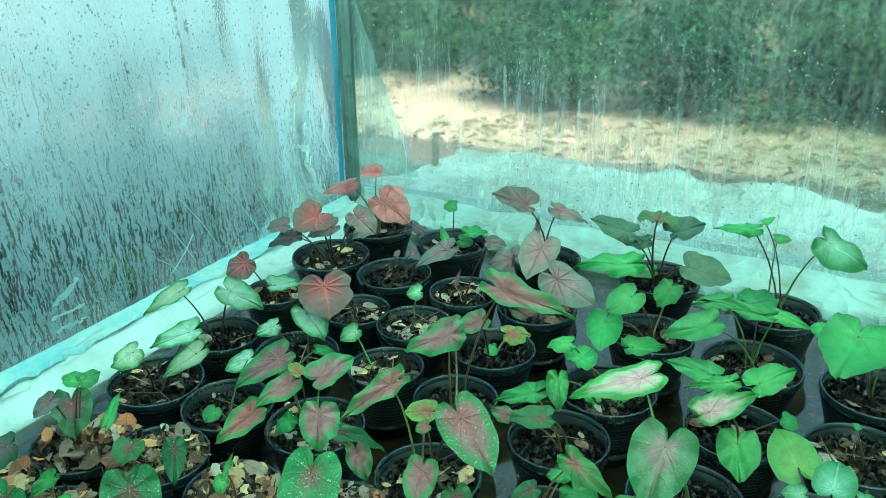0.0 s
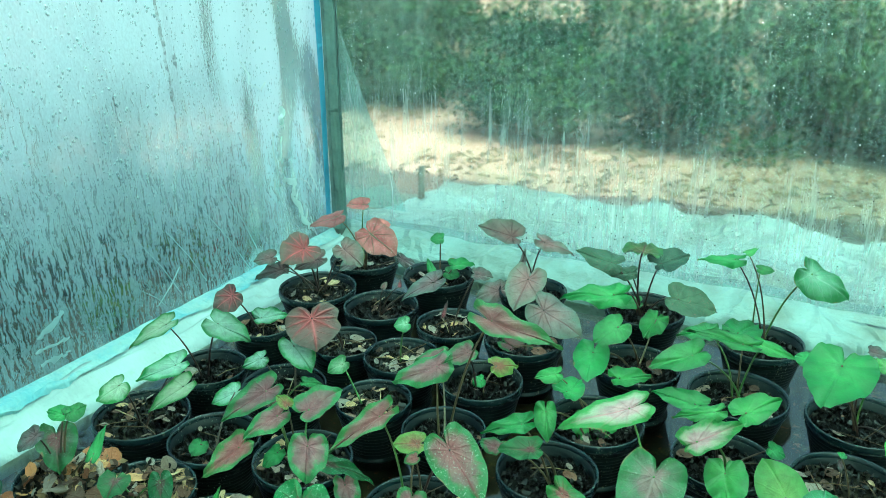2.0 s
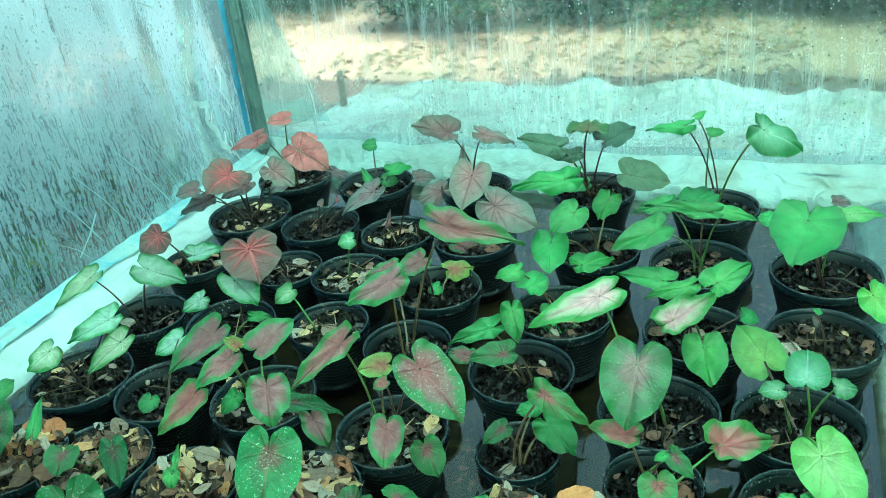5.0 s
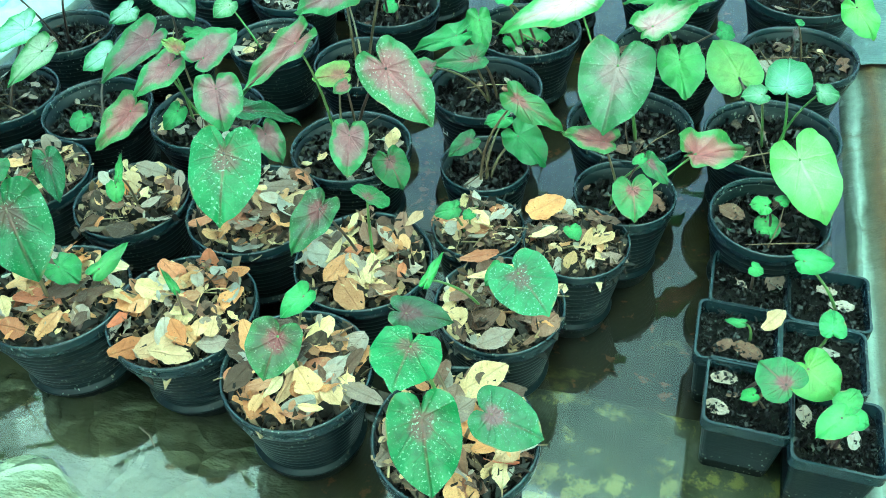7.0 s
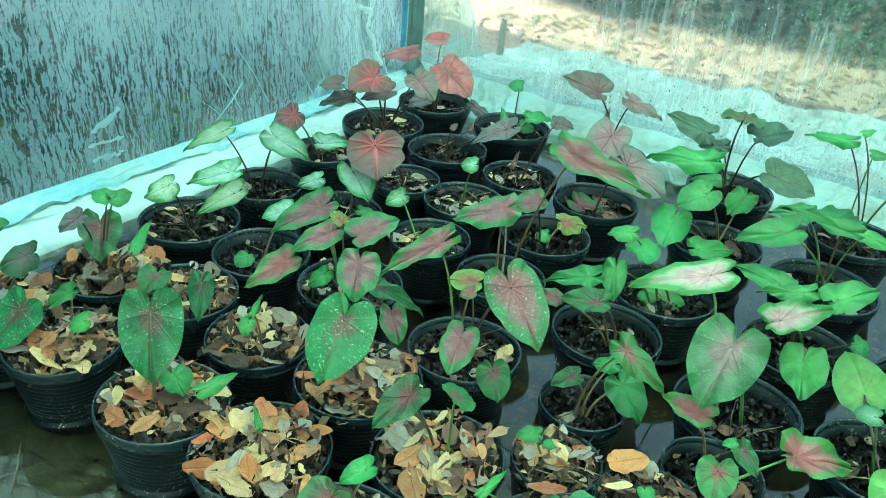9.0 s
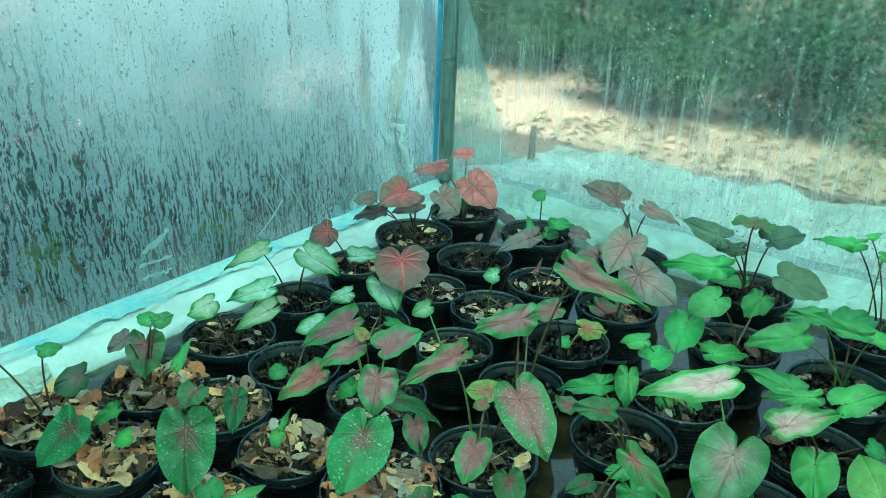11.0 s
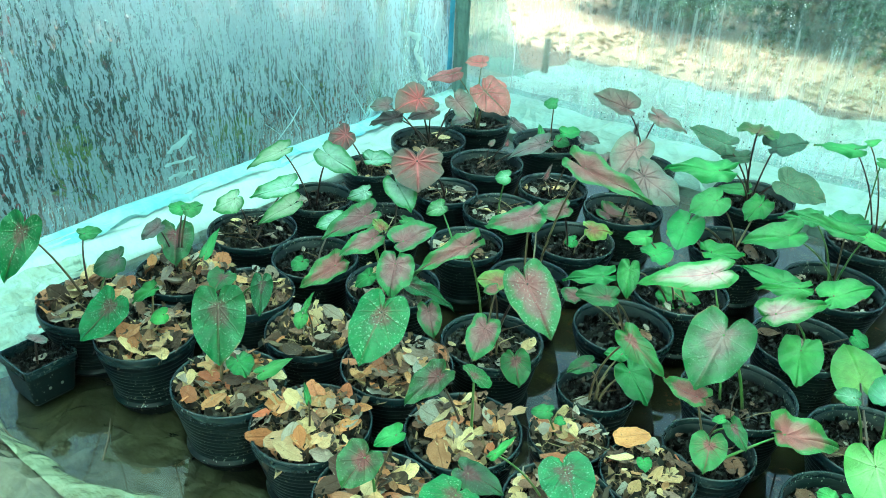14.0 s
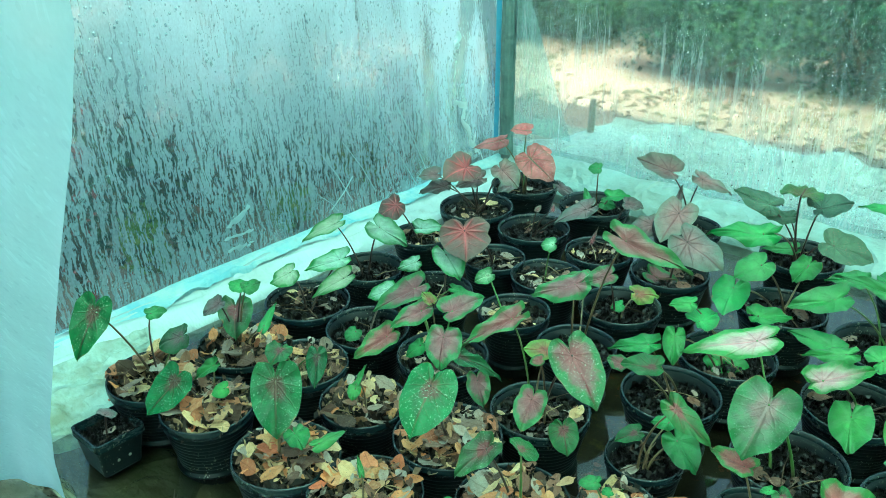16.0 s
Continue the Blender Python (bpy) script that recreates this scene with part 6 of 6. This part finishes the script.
caladium(0.352, 0.936, [
    ('green', 0.337, 0.924, 0.154, 0.322, 0.925, 0.159, 0.019),
    ('green', 0.351, 0.937, 0.120, 0.348, 0.918, 0.116, 0.025),
    ('green', 0.349, 0.921, 0.159, 0.360, 0.926, 0.160, 0.013),
    ('green', 0.316, 0.938, 0.111, 0.308, 0.939, 0.112, 0.011),
])
flower_pot(0.139, 1.788, 0.0662, 's')
caladium(0.139, 1.788, [
    ('dusk', 0.094, 1.753, 0.253, 0.033, 1.768, 0.271, 0.054),
    ('dusk', 0.154, 1.731, 0.250, 0.209, 1.718, 0.239, 0.033),
    ('dusk', 0.115, 1.749, 0.188, 0.122, 1.787, 0.222, 0.015),
    ('dusk', 0.117, 1.576, 0.242, 0.094, 1.514, 0.224, 0.067),
    ('dusk', 0.075, 1.793, 0.125, 0.029, 1.784, 0.119, 0.051),
])
flower_pot(0.114, 1.580, 0.0680, 's')
caladium(0.114, 1.580, [
    ('dusk', 0.130, 1.390, 0.274, 0.182, 1.361, 0.250, 0.063),
    ('pink', 0.091, 1.584, 0.116, 0.152, 1.565, 0.101, 0.037),
])
flower_pot(-0.567, 1.068, 0.0680, 'l')
caladium(-0.567, 1.068, [
    ('silver', -0.498, 1.042, 0.218, -0.528, 1.027, 0.210, 0.041),
    ('green', -0.513, 1.009, 0.268, -0.498, 1.022, 0.272, 0.019),
    ('spot', -0.600, 1.011, 0.258, -0.601, 0.962, 0.214, 0.047),
])
flower_pot(-0.461, 1.024, 0.0633, 'l')
caladium(-0.461, 1.024, [
    ('spot', -0.492, 1.006, 0.174, -0.514, 0.966, 0.143, 0.048),
    ('green', -0.422, 0.991, 0.218, -0.442, 0.975, 0.207, 0.020),
    ('green', -0.426, 1.014, 0.168, -0.442, 1.006, 0.164, 0.023),
])
flower_pot(-0.489, 1.171, 0.0663, 'l')
caladium(-0.489, 1.171, [
    ('green', -0.443, 1.113, 0.262, -0.465, 1.116, 0.265, 0.022),
    ('green', -0.436, 1.114, 0.263, -0.421, 1.127, 0.267, 0.024),
    ('spotred', -0.491, 1.168, 0.192, -0.476, 1.130, 0.171, 0.049),
    ('dusk', -0.491, 1.128, 0.222, -0.509, 1.111, 0.210, 0.024),
    ('green', -0.435, 1.147, 0.184, -0.429, 1.176, 0.210, 0.016),
])
flower_pot(-0.383, 1.149, 0.0661, 'm')
caladium(-0.383, 1.149, [
    ('spot', -0.336, 1.103, 0.177, -0.328, 1.072, 0.148, 0.030),
    ('greenpink', -0.393, 1.108, 0.175, -0.392, 1.078, 0.172, 0.036),
    ('spotred', -0.384, 1.149, 0.074, -0.349, 1.153, 0.071, 0.034),
])
flower_pot(-0.319, 0.958, 0.0667, 'l')
caladium(-0.319, 0.958, [
    ('spot', -0.325, 0.965, 0.229, -0.307, 0.919, 0.186, 0.061),
    ('green', -0.308, 0.968, 0.155, -0.286, 0.948, 0.155, 0.031),
    ('green', -0.267, 0.949, 0.163, -0.242, 0.973, 0.172, 0.019),
])
flower_pot(-0.266, 1.088, 0.0596, 'm')
caladium(-0.266, 1.088, [
    ('green', -0.257, 1.052, 0.185, -0.254, 1.075, 0.199, 0.008),
    ('green', -0.275, 1.084, 0.149, -0.275, 1.068, 0.141, 0.019),
])
flower_pot(-0.199, 0.919, 0.0680, 'l')
caladium(-0.199, 0.919, [
    ('green', -0.188, 0.881, 0.193, -0.199, 0.900, 0.202, 0.007),
])
flower_pot(-0.138, 1.045, 0.0695, 'l')
caladium(-0.138, 1.045, [
    ('spot', -0.142, 0.989, 0.241, -0.151, 0.932, 0.212, 0.064),
])
flower_pot(-0.035, 0.951, 0.0658, 'l')
caladium(-0.035, 0.951, [
    ('spotred', -0.067, 0.947, 0.200, -0.097, 0.915, 0.183, 0.036),
    ('greenpink', -0.024, 0.916, 0.231, -0.010, 0.938, 0.220, 0.032),
])
flower_pot(0.077, 0.873, 0.0581, 'm')
caladium(0.077, 0.873, [
    ('spot', 0.078, 0.805, 0.234, 0.094, 0.770, 0.227, 0.048),
    ('green', 0.070, 0.841, 0.205, 0.058, 0.829, 0.199, 0.014),
    ('green', 0.013, 0.833, 0.212, 0.029, 0.853, 0.223, 0.009),
])
flower_pot(0.018, 0.745, 0.0655, 'l')
caladium(0.018, 0.745, [
    ('spot', -0.008, 0.684, 0.246, -0.010, 0.641, 0.226, 0.050),
    ('spotpink', 0.038, 0.700, 0.215, 0.071, 0.683, 0.207, 0.043),
    ('spot', -0.008, 0.753, 0.232, -0.025, 0.715, 0.241, 0.048),
    ('spotred', -0.007, 0.806, 0.208, 0.029, 0.798, 0.204, 0.030),
])
flower_pot(-0.102, 0.832, 0.0641, 'l')
caladium(-0.102, 0.832, [
    ('green', -0.082, 0.838, 0.208, -0.103, 0.826, 0.202, 0.021),
    ('spotred', -0.103, 0.804, 0.204, -0.117, 0.776, 0.190, 0.040),
])
flower_pot(0.076, 0.975, 0.0449, 'm')
caladium(0.076, 0.975, [
    ('green', 0.052, 0.958, 0.170, 0.033, 0.958, 0.169, 0.018),
    ('green', 0.085, 1.001, 0.127, 0.101, 1.006, 0.127, 0.020),
    ('green', 0.068, 0.963, 0.157, 0.060, 0.956, 0.159, 0.012),
    ('green', 0.068, 0.976, 0.129, 0.065, 0.965, 0.130, 0.012),
])
flower_pot(0.163, 0.937, 0.0504, 'm')
caladium(0.163, 0.937, [
    ('green', 0.156, 0.931, 0.150, 0.158, 0.916, 0.151, 0.016),
])
square_pot(0.314, 0.878, 0.035)
caladium(0.314, 0.878, [
    ('green', 0.304, 0.865, 0.137, 0.312, 0.859, 0.134, 0.014),
], 0.092)
square_pot(0.373, 0.845, 0.035)
caladium(0.373, 0.845, [
    ('green', 0.338, 0.849, 0.155, 0.367, 0.846, 0.154, 0.026),
], 0.092)
square_pot(0.278, 0.821, 0.035)
caladium(0.278, 0.821, [
    ('green', 0.266, 0.803, 0.142, 0.254, 0.810, 0.141, 0.009),
], 0.092)
square_pot(0.338, 0.784, 0.035)
caladium(0.338, 0.784, [
    ('green', 0.333, 0.780, 0.143, 0.338, 0.796, 0.153, 0.022),
], 0.092)
square_pot(0.261, 0.757, 0.035)
caladium(0.261, 0.757, [
    ('yellowing', 0.294, 0.744, 0.148, 0.309, 0.720, 0.137, 0.042),
    ('greenpink', 0.261, 0.721, 0.166, 0.249, 0.744, 0.170, 0.037),
    ('green', 0.264, 0.757, 0.105, 0.252, 0.753, 0.109, 0.013),
], 0.092)
square_pot(0.314, 0.712, 0.035)
caladium(0.314, 0.712, [
    ('green', 0.306, 0.710, 0.145, 0.322, 0.719, 0.149, 0.019),
    ('green', 0.300, 0.701, 0.143, 0.277, 0.692, 0.138, 0.024),
    ('green', 0.309, 0.700, 0.141, 0.319, 0.693, 0.140, 0.019),
], 0.092)
tub = square_pot(-0.586, 0.977, 0.035, h=0.059, base=0.046)
for side in (-0.007, 0.009):
    part("drain_hole", lathe("drain_hole", [(0.0019, 0.0), (0.0022, 0.0006), (0.0018, 0.0010), (0.0, 0.0007)], SACK, 10), tub, "pale worn rim of a drain hole", Matrix.Translation((0.0296, side, 0.022)) @ Matrix.Rotation(radians(84), 4, "Y"))
caladium(-0.586, 0.977, [
    ('dusk', -0.574, 0.964, 0.134, -0.577, 0.983, 0.131, 0.024),
], 0.092)

# ---- small things ----


def strip(name, points, width, material, label, category, lift=0.006):
    """A narrow crumpled strip stuck along points (u, v, z) of a wall."""
    rng = random.Random(len(points) * 7 + int(points[0][2] * 100))
    ends = [Vector(p) for p in points]
    pts = [ends[0]]
    for a, b in zip(ends, ends[1:]):
        pts += [a.lerp(b, k / 5) + Vector((0, rng.uniform(-1, 1), rng.uniform(-1, 1))) * width * (0.5 if k < 5 else 0) for k in range(1, 6)]
    vs, fs = [], []
    for i, p in enumerate(pts):
        d = (pts[min(i + 1, len(pts) - 1)] - pts[max(i - 1, 0)]).normalized()
        n = Vector((1, 0, 0)) if abs(p.x - U0) < 0.1 else Vector((0, -1, 0))
        w = d.cross(n).normalized() * width * rng.uniform(0.4, 1.3) * (0.25 if i in (0, len(pts) - 1) else 1)
        vs += [p + n * lift - w, p + n * (lift + 0.003), p + n * lift + w]
    for i in range(len(pts) - 1):
        k = i * 3
        fs += [(k, k + 1, k + 4, k + 3), (k + 1, k + 2, k + 5, k + 4)]
    ob = new(name, mesh_of(name, vs, fs, material))
    ob.matrix_basis = YARD
    return tagged(ob, label, category)


TAPE = sheet_mat("tape_plastic", (0.78, 0.90, 0.89), 0.3, 0.3)
FOLD = sheet_mat("fold_plastic", (0.42, 0.62, 0.63), 0.35, 0.35)

TAPES = "scraps of torn white tape stuck on the film"
strip("tape_scrap", [(U0, 1.587, 0.539), (U0, 1.612, 0.505), (U0, 1.608, 0.49), (U0, 1.645, 0.47), (U0, 1.66, 0.485)], 0.0021, TAPE, TAPES, "tape")
strip("tape_scrap", [(U0, 1.700, 0.425), (U0, 1.712, 0.41), (U0, 1.700, 0.395), (U0, 1.706, 0.385)], 0.0075, TAPE, TAPES, "tape")
strip("tape_scrap", [(U0, 1.672, 0.375), (U0, 1.668, 0.34), (U0, 1.673, 0.305), (U0, 1.678, 0.28), (U0, 1.685, 0.25)], 0.0021, TAPE, TAPES, "tape")
strip("tape_scrap", [(U0, 1.700, 0.36), (U0, 1.692, 0.32), (U0, 1.696, 0.28)], 0.0024, TAPE, TAPES, "tape")
strip("tape_scrap", [(U0, 1.690, 0.26), (U0, 1.735, 0.25), (U0, 1.722, 0.215), (U0, 1.748, 0.185), (U0, 1.752, 0.16), (U0, 1.785, 0.12)], 0.0070, TAPE, TAPES, "tape")
strip("tape_scrap", [(U0, 1.745, 0.255), (U0, 1.78, 0.235), (U0, 1.80, 0.20)], 0.0018, TAPE, TAPES, "tape")
tape_rng = random.Random(4)
for i in range(9):
    v, z = tape_rng.uniform(1.66, 1.80), tape_rng.uniform(0.13, 0.36)
    strip("tape_scrap", [(U0, v, z), (U0, v + tape_rng.uniform(-0.015, 0.02), z - 0.025), (U0, v + tape_rng.uniform(-0.01, 0.035), z - tape_rng.uniform(0.04, 0.07))], tape_rng.uniform(0.001, 0.003), TAPE, TAPES, "tape")
for a, b, w in (((1.045, 0.163), (1.101, 0.191), 0.006), ((1.037, 0.140), (1.104, 0.142), 0.004), ((1.042, 0.116), (1.101, 0.116), 0.006)):
    mid = ((a[0] + b[0]) / 2 + 0.006, (a[1] + b[1]) / 2 - 0.002)
    strip("torn_fold", [(U0, *a), (U0, *mid), (U0, *b)], w, FOLD, "torn white fold in the polythene film", "film")
# creases that fan out from the corner
for (v, z), (v2, z2) in (((1.27, 0.262), (1.36, 0.12)), ((1.269, 0.160), (1.32, 0.108)), ((1.364, 0.175), (1.30, 0.118)), ((1.44, 0.27), (1.56, 0.10)), ((1.50, 0.30), (1.60, 0.11)), ((1.34, 0.257), (1.43, 0.12))):
    strip("crease", [(U0, v, z), (U0, (v + v2) / 2 + 0.006, (z + z2) / 2), (U0, v2, z2)], 0.0006, FOLD, "sharp white crease in the polythene film", "film")

# second layer of film beside the pole
film_wall("film_overlap", FILM_FLAP_THIN, lambda s, t: (U0 + 0.02 + (0.01 + 0.40 * max(0.0, 0.60 - (0.16 + 0.44 * t))) * s, V1 - 0.012 + 0.004 * math.sin(9 * s + 4 * t), 0.16 + 0.44 * t), 12, 20, "second layer of polythene film beside the pole")

# outside by the corner: stake and a crumpled sack
stake = thing("stake", YARD @ Matrix.Translation((-1.272, 2.36, -0.02)), "short weathered stake in the dirt", "stake")
part("shaft", tube("shaft", [(0, 0, 0), (0.002, 0.001, 0.07), (0.001, 0.002, 0.155)], [0.012, 0.011, 0.009], TIMBER, 8), stake)


def sack(s, t):
    u, v = -1.80 + 0.44 * s, 2.10 + 0.42 * t
    edge = min(1.0, 6 * min(s, 1 - s, t, 1 - t))
    return (u + 0.04 * rough(t * 3, 0, 1.0, 1.5), v + 0.05 * rough(s * 3, 2.0, 0, 1.5), ground_height(u, v) + 0.004 + edge * (0.03 + 0.05 * abs(rough(u, v, 3.0, 6.0)) + 0.015 * rough(u, v, 5.0, 18.0)))


crumpled = new("plastic_sack", surface("plastic_sack", 60, 60, sack, SACK))
crumpled.matrix_basis = YARD
tagged(crumpled, "crumpled pale plastic sack lying on the dirt", "sack")

# marks of a white pen on two pots, too faded to read
for pot, facing, height, strokes in ((marked_a, 262, 0.068, ((-9, 0, 14), (-5, 1, -24), (-1, 0, 10), (3, -1, 28), (7, 0, -6))), (marked_b, 205, 0.062, ((-4, 0, 6), (0, -4, 80), (4, 0, -8)))):
    turn = pot.matrix_basis.to_euler().z
    size = max(v.co.x for v in pot.children[0].data.vertices)
    for a, dz, lean in strokes:
        t = radians(facing + a) - turn
        r0 = size * 0.90
        o = Vector((r0 * math.cos(t), r0 * math.sin(t), height + dz * 0.001))
        side = Vector((-math.sin(t), math.cos(t), 0))
        d = (UP * math.cos(radians(lean)) + side * math.sin(radians(lean))) * 0.005
        part("pen_mark", tube("pen_mark", [o - d, o + d], [0.0006, 0.0006], CHALK, 5), pot, "faded white pen stroke")


def strewn(name, mesh, x, y, z, turn, size, wide, label, category):
    """A single dead leaf or stick lying loose."""
    ob = new(name, mesh)
    ob.matrix_basis = pose(x, y, z, 4, -5, turn) @ Matrix.Diagonal((size, size * wide, size * 0.6, 1))
    return tagged(ob, label, category)


strewn("fallen_leaf", DRY["d"][3], 0.084, 0.892, 0.146, -10, 0.062, 0.45, "long pale tan dead leaf lying across leaf litter", "leaf")
strewn("fallen_leaf", DRY["d"][7], 0.312, 0.828, 0.108, 30, 0.030, 1.00, "pale dead leaf between small square pots", "leaf")
strewn("fallen_leaf", DRY["l"][8], -0.646, 1.071, 0.075, 60, 0.022, 1.00, "brown dead leaf on the stained liner", "leaf")
WORDS = {"l": "orange-brown dead leaf lying on leaf litter", "d": "pale tan dead leaf lying on leaf litter", "g": "grey dead leaf lying on leaf litter", "k": "dark brown dead leaf lying on leaf litter"}
for key, k, x, y, turn, size, wide in (
        ("l", 11, -0.241, 0.927, 10, 0.037, 1.2),
        ("d", 4, -0.214, 0.879, 35, 0.051, 0.8),
        ("d", 12, -0.194, 0.913, 30, 0.035, 0.8),
        ("d", 6, -0.170, 0.883, 80, 0.024, 1.1),
        ("l", 2, -0.154, 0.914, 50, 0.031, 0.8),
        ("l", 9, -0.188, 1.025, 0, 0.029, 1.1),
        ("d", 9, -0.095, 1.044, 20, 0.037, 0.9),
        ("l", 15, -0.161, 1.015, 60, 0.040, 0.9),
        ("g", 5, -0.115, 1.063, -10, 0.051, 1.1),
        ("d", 13, -0.029, 0.927, 80, 0.040, 0.8),
        ("d", 1, -0.044, 0.922, 100, 0.042, 1.0),
        ("d", 15, 0.018, 0.988, 40, 0.029, 1.0),
        ("l", 4, 0.144, 0.981, 20, 0.045, 1.1),
        ("d", 17, 0.133, 0.945, 10, 0.033, 0.8),
        ("d", 18, -0.078, 0.860, 50, 0.037, 0.9),
        ("l", 17, -0.106, 0.811, 60, 0.048, 0.8),
        ("g", 11, -0.070, 0.820, 30, 0.044, 1.1),
        ("l", 7, -0.118, 0.786, 120, 0.033, 0.7),
        ("l", 13, 0.069, 0.924, 0, 0.040, 0.8),
        ("d", 10, 0.047, 0.787, 25, 0.051, 1.0),
        ("l", 16, 0.040, 0.726, 10, 0.029, 0.9),
        ("g", 2, -0.049, 0.790, -40, 0.048, 0.7),
        ("k", 8, -0.305, 0.957, 20, 0.048, 0.9),
        ("d", 19, -0.072, 0.793, -60, 0.033, 0.8),
        ("l", 3, -0.132, 0.796, 60, 0.031, 0.7),
        ("l", 5, -0.350, 0.975, 30, 0.029, 1.0),
        ("k", 12, -0.264, 1.026, -30, 0.040, 0.9),
        ("g", 14, 0.065, 0.826, 15, 0.040, 0.9)):
    strewn("fallen_leaf", DRY[key][k], x, y, 0.139, turn, size * 0.9, wide, WORDS[key], "leaf")
STICKS = "thin dry stick lying in shallow water"
for a, b in (((-0.256, 0.860, 0.046), (-0.240, 0.836, 0.046)), ((-0.445, 0.881, 0.046), (-0.477, 0.949, 0.046)), ((-0.611, 0.909, 0.050), (-0.510, 0.848, 0.052))):
    a, b = Vector(a), Vector(b)
    stick = new("stick", tube("stick", [a, a.lerp(b, 0.5) + Vector((0.002, 0.001, 0.001)), b], [0.0009, 0.0011, 0.0006], BARK, 6))
    tagged(stick, STICKS, "stick")
